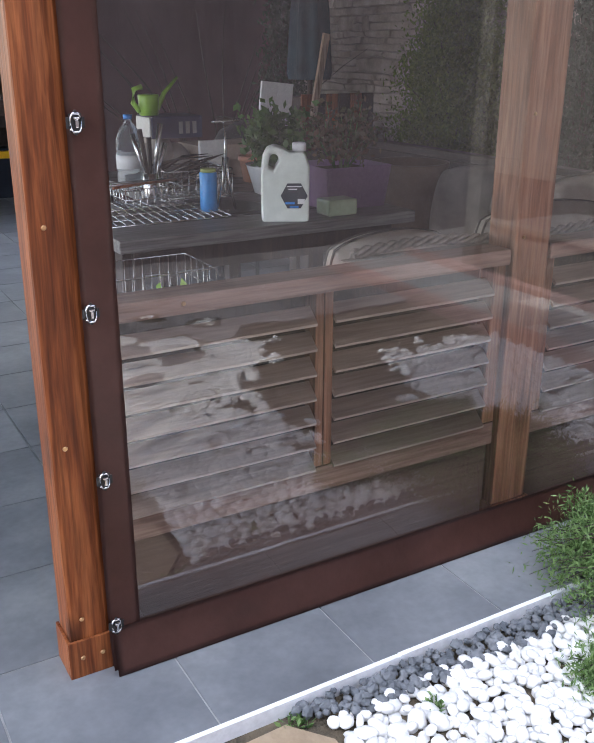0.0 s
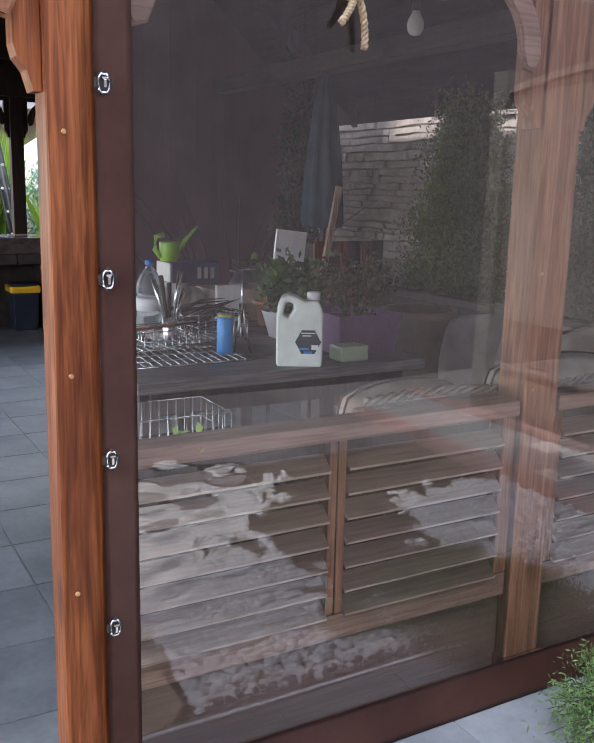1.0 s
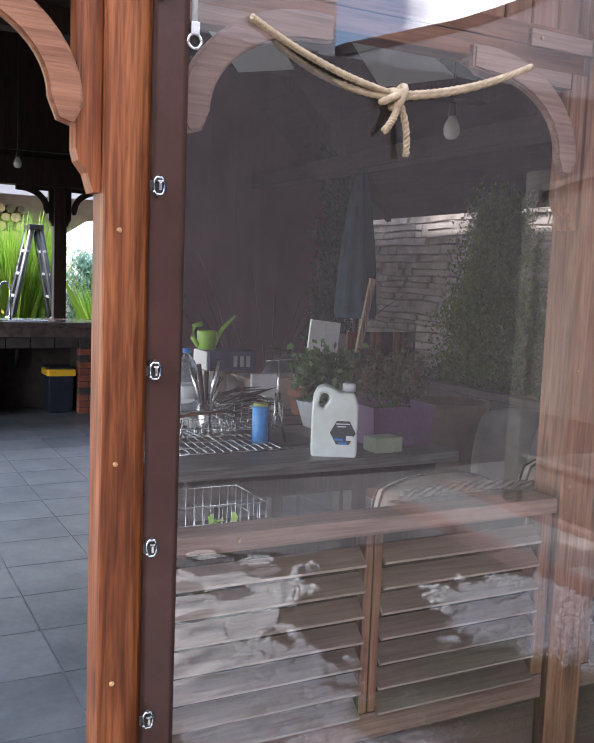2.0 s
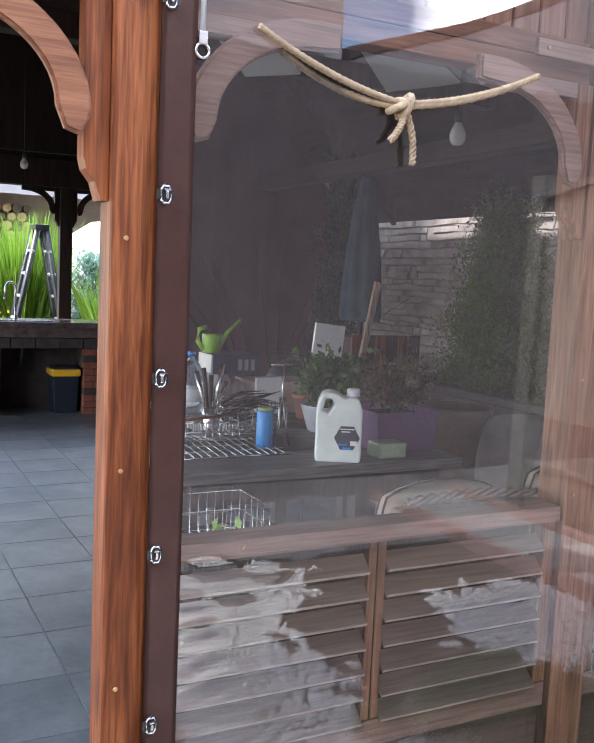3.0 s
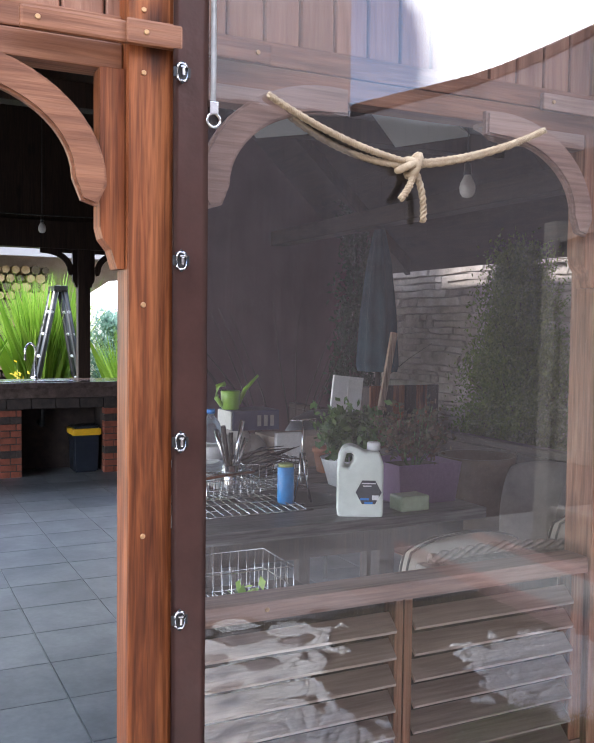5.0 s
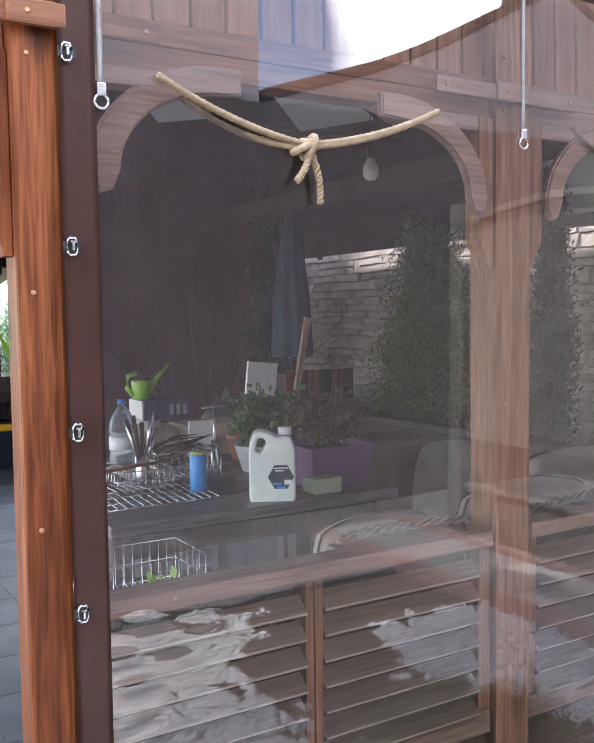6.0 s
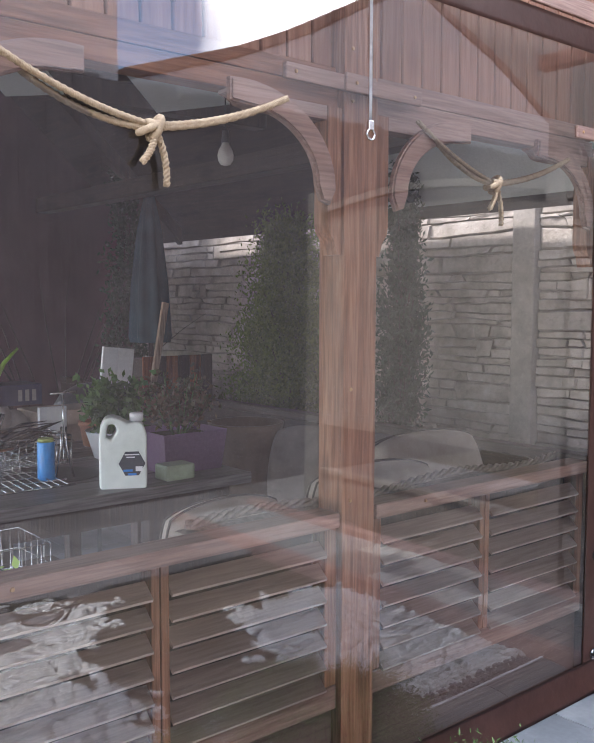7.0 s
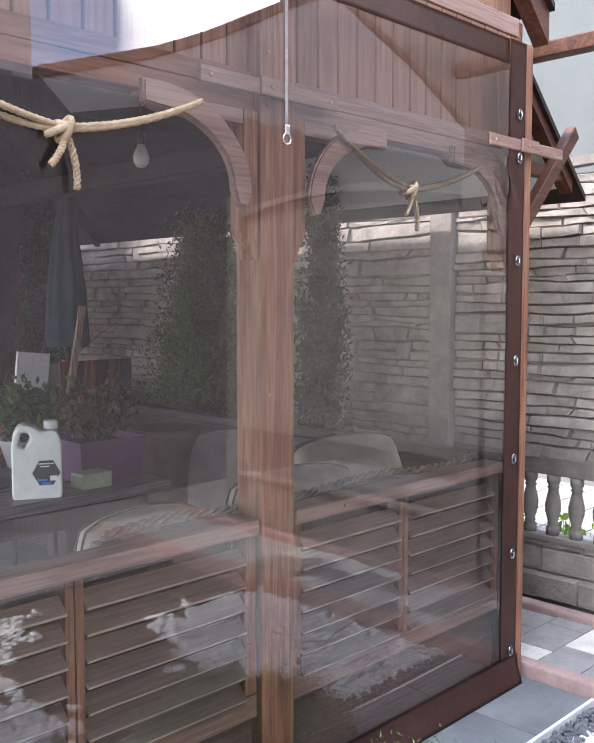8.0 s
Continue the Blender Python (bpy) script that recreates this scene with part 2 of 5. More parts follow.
# ---- helpers for meshes ----
def box(bm, x0, x1, y0, y1, z0, z1, bev=0.0):
    vs = [bm.verts.new(p) for p in ((x0, y0, z0), (x1, y0, z0), (x1, y1, z0), (x0, y1, z0), (x0, y0, z1), (x1, y0, z1), (x1, y1, z1), (x0, y1, z1))]
    fs = [bm.faces.new([vs[i] for i in q]) for q in ((3, 2, 1, 0), (4, 5, 6, 7), (0, 1, 5, 4), (1, 2, 6, 5), (2, 3, 7, 6), (3, 0, 4, 7))]
    if bev:
        es = list({e for f in fs for e in f.edges})
        bmesh.ops.bevel(bm, geom=es, offset=bev, segments=2, affect="EDGES", profile=0.6)
    return vs


def boxed(x0, x1, y0, y1, z0, z1, bev=0.0):
    bm = bmesh.new()
    box(bm, x0, x1, y0, y1, z0, z1, bev)
    return bm


def rod(bm, a, b, r0, r1=None, seg=10):
    """A round bar from a to b."""
    a, b = Vector(a), Vector(b)
    r1 = r0 if r1 is None else r1
    q = (b - a).to_track_quat("Z", "Y").to_matrix()
    rings = []
    for c, r in ((a, r0), (b, r1)):
        rings.append([bm.verts.new(c + q @ Vector((r * math.cos(2 * math.pi * i / seg), r * math.sin(2 * math.pi * i / seg), 0))) for i in range(seg)])
    for i in range(seg):
        f = bm.faces.new((rings[0][i], rings[0][(i + 1) % seg], rings[1][(i + 1) % seg], rings[1][i]))
        f.smooth = True
    bm.faces.new(rings[0][::-1])
    bm.faces.new(rings[1])


def tube(bm, pts, r, seg=8):
    """A round bar along a line of points."""
    pts = [Vector(p) for p in pts]
    rings = []
    for i, p in enumerate(pts):
        d = (pts[min(i + 1, len(pts) - 1)] - pts[max(i - 1, 0)]).normalized()
        q = d.to_track_quat("Z", "Y").to_matrix()
        rr = r(i / (len(pts) - 1)) if callable(r) else r
        rings.append([bm.verts.new(p + q @ Vector((rr * math.cos(2 * math.pi * k / seg), rr * math.sin(2 * math.pi * k / seg), 0))) for k in range(seg)])
    for u, w in zip(rings, rings[1:]):
        for k in range(seg):
            f = bm.faces.new((u[k], u[(k + 1) % seg], w[(k + 1) % seg], w[k]))
            f.smooth = True
    bm.faces.new(rings[0][::-1])
    bm.faces.new(rings[-1])


def lathe(bm, prof, c=(0, 0, 0), seg=20):
    """A turned form: prof holds radius and height."""
    rings = []
    for r, z in prof:
        rings.append([bm.verts.new((c[0] + r * math.cos(2 * math.pi * k / seg), c[1] + r * math.sin(2 * math.pi * k / seg), c[2] + z)) for k in range(seg)])
    for u, w in zip(rings, rings[1:]):
        for k in range(seg):
            f = bm.faces.new((u[k], u[(k + 1) % seg], w[(k + 1) % seg], w[k]))
            f.smooth = True
    bm.faces.new(rings[0][::-1])
    bm.faces.new(rings[-1])


def slab(bm, outline, y0, y1):
    """A flat piece cut to an outline in x and z, from y0 to y1."""
    a = [bm.verts.new((x, y0, z)) for x, z in outline]
    b = [bm.verts.new((x, y1, z)) for x, z in outline]
    n = len(a)
    for i in range(n):
        bm.faces.new((a[i], a[(i + 1) % n], b[(i + 1) % n], b[i]))
    bm.faces.new(a[::-1])
    bm.faces.new(b)
    bmesh.ops.recalc_face_normals(bm, faces=bm.faces)


def part(name, bm, material, parent=None, label=""):
    me = bpy.data.meshes.new(name)
    bm.to_mesh(me)
    bm.free()
    me.materials.append(material)
    ob = new(name, me)
    ob.parent = parent
    if label:
        ob["label"] = label
    return ob


def thing(name, label, category, group="", kind=""):
    return tagged(new(name), label, category, group, kind)


def whole(name, bm, material, label, category, group="", kind=""):
    return tagged(part(name, bm, material), label, category, group, kind)


rnd = random.Random(4)

# ---- ground ----
bm = bmesh.new()
GR = 40.0
g_edges = [-GR, -8, -5, 12, 20, GR]
gv = {(i, j): bm.verts.new((x, y, -0.04)) for i, x in enumerate(g_edges) for j, y in enumerate(g_edges)}
for i in range(5):
    for j in range(5):
        bm.faces.new((gv[i, j], gv[i + 1, j], gv[i + 1, j + 1], gv[i, j + 1]))
whole("ground", bm, soil, "bare brown garden soil under the stones", "ground", kind="structure")

# terrace slab, with its tiles as pieces further down
terrace = whole("floor", boxed(-3.0, 2.72, -0.322, 9.0, -0.09, -0.004), grout, "slate grey tiled terrace floor under the gazebo", "floor", kind="structure")

# ---- gazebo ----
gazebo = thing("gazebo", "orange-brown stained timber gazebo with louvred railings", "gazebo")
Y0 = 0.02


def screw(x, y, z, parent):
    bm = bmesh.new()
    rod(bm, (x, y, z), (x, y - 0.003, z), 0.0062, 0.0045, 10)
    return part("screw", bm, screw_brass, parent)


def post(x, y, top, material, skirt=True, screws=(), w=0.14, d=0.112):
    p = part("post", boxed(x, x + w, y, y + d, 0.0, top, 0.009), material, gazebo)
    if skirt:
        bm = bmesh.new()
        for a in ((x - 0.009, x + w + 0.009, y - 0.009, y - 0.0005), (x - 0.009, x - 0.0005, y, y + d), (x + w + 0.0005, x + w + 0.009, y, y + d)):
            box(bm, *a, 0.0, 0.105, 0.002)
        s = part("skirting", bm, material, p)
        for dx in (0.025, w - 0.025):
            screw(x + dx, y - 0.009, 0.055, p)
    for z in screws:
        screw(x + 0.033, y, z, p)
    return p


post(-0.113, 0.006, 2.6, wood_z, True, (0.16, 0.617, 1.118, 1.624, 2.118, 2.25), 0.1, 0.1)
post(1.25, Y0, 2.6, dusty_hazed_z, True, (0.96, 1.3, 2.15, 2.3))
post(2.61, -0.011, 2.6, dusty_hazed_z, False, (1.0,), 0.105, 0.045)
post(-1.71, Y0, 2.6, wood_z, True, (), 0.1, 0.1)

# beams over the front, two laid on one another
for z0, z1, y in ((2.128, 2.186, 0.046), (2.19, 2.246, 0.054)):
    for x0, x1 in ((-1.608, -0.115), (-0.011, 1.248), (1.392, 2.608)):
        part("beam", boxed(x0, x1, y, y + 0.075, z0, z1, 0.004), wood_x if x0 < 0 else dusty_hazed_x, gazebo)
# lapped clamp boards in front of each post
for c, yy in ((-0.063, -0.012), (1.292, 0.003), (2.66, -0.03), (-1.66, -0.012)):
    hp = part("clamp_board", boxed(c - 0.275, c + 0.275, yy, yy + 0.017, 2.171, 2.217, 0.006), wood_x if c < 0 else dusty_hazed_x, gazebo)
    part("clamp_block", boxed(c - 0.062, c + 0.062, yy - 0.012, yy - 0.0005, 2.168, 2.221, 0.006), wood_x if c < 0 else dusty_hazed_x, hp)
    for dx in (-0.24, -0.02, 0.24):
        screw(c + dx, yy - (0.012 if abs(dx) < 0.1 else 0.0), 2.194, hp)
# vertical boards of the gable
RIDGE_Z, EAVE_X, EAVE_Z = 5.45, 3.5, 2.17
SLOPE = (RIDGE_Z - EAVE_Z) / EAVE_X
x = -2.6
while x < 2.75:
    top = RIDGE_Z - SLOPE * max(abs(x), abs(x + 0.09)) - 0.12
    bm = bmesh.new()
    slab(bm, [(x, 2.25), (x + 0.09, 2.25), (x + 0.09, top), (x, top)], 0.08, 0.098)
    bmesh.ops.bevel(bm, geom=bm.edges[:], offset=0.004, segments=1, affect="EDGES")
    part("gable_board", bm, board_wood, gazebo)
    x += 0.0945
part("gable_trim", boxed(-2.6, 2.6, -0.012, 0.004, 2.61, 2.68, 0.005), dusty_hazed_x, gazebo)


def bracket(xp, s, y=0.03, thick=0.06, material=None, zt=2.126, k=1.0, lift=0.048, cap=True):
    """A knee brace in the corner under a beam: a cheek on the post, one under the beam, and a curved brace. xp: the post's side, s: the way out."""
    mz, mx_ = (material, material) if material else (wood_z, wood_x) if xp < 0 else (dusty_hazed_z, dusty_hazed_x)
    X = lambda d: xp + s * d * k
    Z = lambda d: zt - d * k
    bm = bmesh.new()
    slab(bm, [(X(0.002), Z(0)), (X(0.055), Z(0)), (X(0.055), Z(0.335)), (X(0.049), Z(0.36)), (X(0.03), Z(0.385)), (X(0.018), Z(0.425)), (X(0.002), Z(0.425))], y, y + thick)
    c = part("brace_cheek", bm, mz, gazebo)
    if cap:
        bm = bmesh.new()
        slab(bm, [(X(0.057), Z(0)), (X(0.4), Z(0)), (X(0.4), Z(0.01)), (X(0.375), Z(0.016)), (X(0.35), Z(0.034)), (X(0.31), Z(0.04)), (X(0.057), Z(0.04))], y + 0.002, y + thick - 0.002)
        part("brace_cap", bm, mx_, gazebo)
    bm = bmesh.new()
    n = 14
    cheek_z = Z
    Z = lambda d: cheek_z(d) + lift
    outer = [(X(0.372 - 0.326 * math.cos(a)), Z(0.30 - 0.262 * math.sin(a))) for a in [math.pi / 2 * i / n for i in range(n + 1)]]
    inner = [(X(0.372 - 0.254 * math.cos(a)), Z(0.29 - 0.185 * math.sin(a))) for a in [math.pi / 2 * i / n for i in range(n + 1)]]
    end = [(X(0.10), Z(0.335)), (X(0.068), Z(0.345))]
    tip = [(X(0.42), Z(0.04)), (X(0.42), Z(0.1))]
    slab(bm, outer + tip + inner[::-1] + end, y - 0.03, y - 0.003)
    bmesh.ops.bevel(bm, geom=[e for e in bm.edges if abs(e.verts[0].co.y - e.verts[1].co.y) < 1e-5], offset=0.006, segments=2, affect="EDGES")
    part("curved_brace", bm, mx_, gazebo)


bracket(-0.113, -1, cap=False)
bracket(0.0, 1, lift=0.06)
bracket(1.25, -1, lift=0.06)
bracket(1.39, 1, lift=0.06)
bracket(2.608, -1, lift=0.06)
bracket(-1.61, 1, cap=False)


# louvred railing between posts
def louvre_bay(x0, x1):
    r = part("handrail", boxed(x0 + 0.002, x1 - 0.012, 0.014, 0.11, 0.884, 0.932, 0.009), dusty_hazed_x, gazebo)
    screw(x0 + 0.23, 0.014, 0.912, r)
    p = part("louvre_frame", boxed(x0 + 0.002, x1 - 0.002, 0.04, 0.10, 0.31, 0.385, 0.005), dusty_hazed_x, gazebo)
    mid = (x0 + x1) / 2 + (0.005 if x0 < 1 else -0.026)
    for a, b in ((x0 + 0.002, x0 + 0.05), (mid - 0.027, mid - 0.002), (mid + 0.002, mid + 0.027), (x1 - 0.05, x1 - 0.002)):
        part("stile", boxed(a, b, 0.042, 0.098, 0.386, 0.883, 0.003), dusty_hazed_z, p)
    for a, b in ((x0 + 0.052, mid - 0.029), (mid + 0.029, x1 - 0.052)):
        for i in range(7):
            z = 0.835 - i * 0.0695
            bm = bmesh.new()
            prof = [(0.028, z - 0.032), (0.03, z - 0.039), (0.034, z - 0.041), (0.074, z - 0.003), (0.07, z + 0.006)]
            aa = [bm.verts.new((a, q, w)) for q, w in prof]
            bb = [bm.verts.new((b, q, w)) for q, w in prof]
            for k in range(5):
                bm.faces.new((aa[k], aa[(k + 1) % 5], bb[(k + 1) % 5], bb[k]))
            bm.faces.new(aa[::-1])
            bm.faces.new(bb)
            bmesh.ops.recalc_face_normals(bm, faces=bm.faces)
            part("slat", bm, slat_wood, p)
    # dark board added to stand in for the shade between the slats
    part("backing_board", boxed(x0 + 0.052, x1 - 0.052, 0.1, 0.108, 0.387, 0.882), dark_wood, p, "dark board added behind the slats for the shade in their gaps")
    part("kick_board", boxed(x0 + 0.002, x1 - 0.002, 0.062, 0.085, 0.02, 0.309, 0.003), kick_wood, gazebo)


louvre_bay(-0.005, 1.25)
louvre_bay(1.39, 2.6)
# low railing along the side
part("side_rail", boxed(2.612, 2.69, 0.036, 4.9, 0.90, 0.945, 0.008), dark_wood_y, gazebo)
part("side_panel", boxed(2.62, 2.66, 0.036, 4.9, 0.05, 0.898, 0.003), dark_wood_y, gazebo)
# roof planes, rake rafters, purlins and the side eave
for s in (-1, 1):
    fall_at = lambda q: RIDGE_Z - SLOPE * q
    for x0, x1, y0 in ((0.0, 2.86, -0.02), (2.861, EAVE_X + 0.1, 0.2)):
        bm = bmesh.new()
        slab(bm, [(s * x0, fall_at(x0) + 0.03), (s * x1, fall_at(x1) + 0.03), (s * x1, fall_at(x1)), (s * x0, fall_at(x0))], y0, 8.6)
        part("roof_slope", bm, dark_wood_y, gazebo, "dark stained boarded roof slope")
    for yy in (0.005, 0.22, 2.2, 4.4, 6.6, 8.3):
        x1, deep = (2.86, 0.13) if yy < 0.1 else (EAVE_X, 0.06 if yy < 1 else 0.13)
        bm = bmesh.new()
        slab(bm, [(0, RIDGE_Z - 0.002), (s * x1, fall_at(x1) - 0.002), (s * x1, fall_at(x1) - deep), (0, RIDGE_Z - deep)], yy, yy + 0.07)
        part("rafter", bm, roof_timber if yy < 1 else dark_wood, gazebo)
    bm = bmesh.new()
    slab(bm, [(s * 2.75, fall_at(2.75) - 0.02), (s * 3.5, EAVE_Z - 0.02), (s * 3.5, EAVE_Z - 0.034), (s * 2.75, fall_at(2.75) - 0.034)], 0.295, 2.1)
    part("soffit", bm, pale_plaster, gazebo, "pale grey soffit board")
    part("eave_beam", boxed(s * 2.64 - 0.07, s * 2.64 + 0.07, 0.19, 8.2, 2.3, 2.42, 0.005), dark_wood_y, gazebo)
# purlin end and knee brace at the side eave
part("purlin", boxed(2.96, 3.04, -0.6, 0.28, 2.625, 2.69, 0.006), roof_timber, gazebo)
part("side_beam", boxed(2.716, 3.5, 0.235, 0.295, 2.165, 2.225, 0.006), roof_timber, gazebo)
bm = bmesh.new()
slab(bm, [(2.716, 1.72), (2.716, 1.8), (3.27, 2.38), (3.31, 2.33)], 0.09, 0.14)
bmesh.ops.bevel(bm, geom=bm.edges[:], offset=0.004, segments=1, affect="EDGES")
part("knee_brace", bm, roof_timber, gazebo)

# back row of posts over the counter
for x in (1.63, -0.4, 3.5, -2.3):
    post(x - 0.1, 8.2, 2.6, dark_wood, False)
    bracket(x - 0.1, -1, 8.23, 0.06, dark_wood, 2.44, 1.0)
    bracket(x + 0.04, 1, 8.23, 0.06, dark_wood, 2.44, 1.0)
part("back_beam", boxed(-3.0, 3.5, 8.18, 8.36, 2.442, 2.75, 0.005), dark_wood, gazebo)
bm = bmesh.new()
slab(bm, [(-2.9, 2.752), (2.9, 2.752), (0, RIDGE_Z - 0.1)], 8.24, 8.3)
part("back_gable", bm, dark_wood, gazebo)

# plum-coloured wall beside the gazebo's rear half
whole("wall_east", boxed(1.42, 3.42, 5.2, 5.4, -0.08, 5.0), plum_wall, "plum brown rendered wall of the outbuilding", "wall", kind="structure")

# pale sheets under the roof
for pts in (((1.19, 1.27, 2.5), (1.26, 1.0, 2.5), (1.97, 1.59, 2.5), (1.80, 1.975, 2.5)), ((0.62, 1.35, 2.46), (0.75, 1.12, 2.46), (1.2, 1.75, 2.46), (1.02, 1.95, 2.46))):
    bm = bmesh.new()
    lo, hi = [bm.verts.new(p) for p in pts], [bm.verts.new((p[0], p[1], p[2] + 0.01)) for p in pts]
    for i in range(4):
        bm.faces.new((lo[i], lo[(i + 1) % 4], hi[(i + 1) % 4], hi[i]))
    bm.faces.new(lo[::-1])
    bm.faces.new(hi)
    bmesh.ops.recalc_face_normals(bm, faces=bm.faces)
    part("roof_sheet", bm, pale_plaster, gazebo, "pale grey-green sheet under the roof")
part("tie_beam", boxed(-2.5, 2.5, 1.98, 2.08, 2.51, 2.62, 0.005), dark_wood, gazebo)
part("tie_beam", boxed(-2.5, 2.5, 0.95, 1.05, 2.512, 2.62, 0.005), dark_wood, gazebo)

# ---- clear curtain ----
curtain = thing("clear_curtain", "clear vinyl weather curtain with brown vinyl borders", "curtain")


def bell(v, c, w):
    return math.exp(-((v - c) / w) ** 2)


def sheet_y(x, z):
    """How far the hanging film stands out from its plane."""
    y = 0.0016 * math.sin(2.1 * x + 0.7 * z) + 0.0007 * math.sin(5.3 * x - 1.1 * z + 1.0)
    y += 0.0016 * bell(z, 0.80, 0.1) * bell(x, 0.12, 0.16) * (math.sin(105 * z + 22 * x) + 0.6 * math.sin(63 * z - 30 * x))
    y += 0.001 * bell(z, 0.6, 0.16) * bell(x, 0.1, 0.12) * math.sin(88 * z - 35 * x)
    y += 0.012 * bell(z, 2.02, 0.1) * bell(x, 2.5, 0.08) * math.sin(50 * x + 30 * z)
    y -= 0.03 * bell(z, -0.02, 0.075)
    return y - 0.021


def film_grid(x0, x1, z0, z1, nx, nz, off=0.0):
    bm = bmesh.new()
    vs = [[bm.verts.new((x0 + (x1 - x0) * i / nx, sheet_y(x0 + (x1 - x0) * i / nx, z0 + (z1 - z0) * j / nz) + off, z0 + (z1 - z0) * j / nz)) for j in range(nz + 1)] for i in range(nx + 1)]
    for i in range(nx):
        for j in range(nz):
            f = bm.faces.new((vs[i][j], vs[i + 1][j], vs[i + 1][j + 1], vs[i][j + 1]))
            f.smooth = True
    return bm


def border(name, x0, x1, z0, z1, nx, nz, off):
    """A welded vinyl band, two millimetres thick."""
    bm = film_grid(x0, x1, z0, z1, nx, nz, off)
    bmesh.ops.solidify(bm, geom=bm.faces[:], thickness=0.002)
    return part(name, bm, brown_vinyl, curtain)


part("clear_sheet", film_grid(0.05, 2.53, 0.118, 2.58, 130, 150), film_clear, curtain, "clear glossy vinyl film, dusty and softly rippled").visible_shadow = False
border("side_band", -0.024, 0.056, 0.02, 2.66, 6, 120, -0.003)
border("side_band", 2.522, 2.64, 0.02, 2.59, 8, 120, -0.003)
border("bottom_band", -0.016, 2.65, 0.003, 0.128, 120, 8, -0.005)
border("top_band", 0.066, 2.515, 2.49, 2.585, 80, 6, -0.003)


def turn_clip(x, z):
    """A turn button through an oval eyelet."""
    y = sheet_y(x, z) - 0.006
    bm = bmesh.new()
    box(bm, x - 0.013, x + 0.013, y - 0.003, y, z - 0.018, z + 0.018, 0.0012)
    c = part("turn_clip", bm, black_metal, curtain, "dark turn-button eyelet with a bright steel ring")
    bm = bmesh.new()
    ring = [(-0.011, -0.011), (-0.006, -0.018), (0.006, -0.018), (0.011, -0.011), (0.011, 0.011), (0.006, 0.018), (-0.006, 0.018), (-0.011, 0.011)]
    tube(bm, [(x + u, y - 0.004, z + v) for u, v in ring + ring[:2]], 0.0027, 6)
    part("eyelet", bm, steel, c)
    bm = bmesh.new()
    box(bm, x - 0.003, x + 0.003, y - 0.014, y - 0.0047, z - 0.009, z + 0.007, 0.0015)
    box(bm, x - 0.006, x + 0.006, y - 0.013, y - 0.0047, z + 0.0072, z + 0.0115, 0.0015)
    part("button", bm, steel, c)
    bm = bmesh.new()
    rod(bm, (x, y - 0.002, z - 0.021), (x, y - 0.006, z - 0.021), 0.004, 0.003, 8)
    rod(bm, (x, y - 0.002, z + 0.021), (x, y - 0.006, z + 0.021), 0.004, 0.003, 8)
    box(bm, x - 0.019, x + 0.019, y - 0.0022, y, z - 0.011, z + 0.011, 0.001)
    part("plate", bm, black_metal, c)


for z in (0.118, 0.52, 0.924, 1.323, 1.722, 2.128, 2.5):
    turn_clip(-0.006, 1.57 + (z - 1.57) * 0.987)
for z in (0.131, 0.544, 0.939, 1.342, 1.744, 2.15, 2.32):
    turn_clip(2.59, 1.57 + (z - 1.57) * 0.987)
grey_tape = speckled("grey_tape", [(0.3, (0.6, 0.6, 0.6)), (0.7, (0.74, 0.74, 0.74))], 30.0, 0.3)
for x, z in ((0.067, 2.018), (1.31, 2.04)):
    pts = [(x, sheet_y(x, z + 0.04 + 0.05 * i) - 0.005, z + 0.04 + 0.05 * i) for i in range(11)]
    bm = film_grid(x - 0.0065, x + 0.0065, z + 0.04, z + 0.6, 2, 12, -0.004)
    bmesh.ops.solidify(bm, geom=bm.faces[:], thickness=0.002)
    strap = part("pull_strap", bm, grey_tape, curtain, "grey hanging webbing strap with a ring")
    bm = bmesh.new()
    y = pts[0][1] - 0.001
    box(bm, x - 0.01, x + 0.01, y - 0.004, y + 0.002, z + 0.022, z + 0.05, 0.002)
    tube(bm, [(x + 0.015 * math.cos(a), y, z + 0.01 + 0.015 * math.sin(a)) for a in [2 * math.pi * i / 20 for i in range(21)]], 0.0035, 6)
    part("ring", bm, steel, strap)

# ---- rope garlands ----
rope_mat = speckled("hemp_rope", [(0.3, (0.27, 0.19, 0.115)), (0.7, (0.41, 0.315, 0.205))], 40.0, 0.9, 0.5, 160.0)


def strand_tube(bm, line, r, turns, n=60):
    """Three strands twisted round a line."""
    for k in range(3):
        pts = []
        for i in range(n + 1):
            u = i / n
            p = line(u)
            d = (line(min(u + 0.01, 1)) - line(max(u - 0.01, 0))).normalized()
            e1 = d.cross(Vector((0, 1, 0))).normalized()
            e2 = d.cross(e1)
            a = 2 * math.pi * (turns * u + k / 3)
            pts.append(p + (e1 * math.cos(a) + e2 * math.sin(a)) * r * 0.55)
        tube(bm, pts, r * 0.58, 6)


def sag(a, b, d):
    a, b = Vector(a), Vector(b)
    return lambda u: a.lerp(b, u) + Vector((0, 0, -d * 4 * u * (1 - u)))


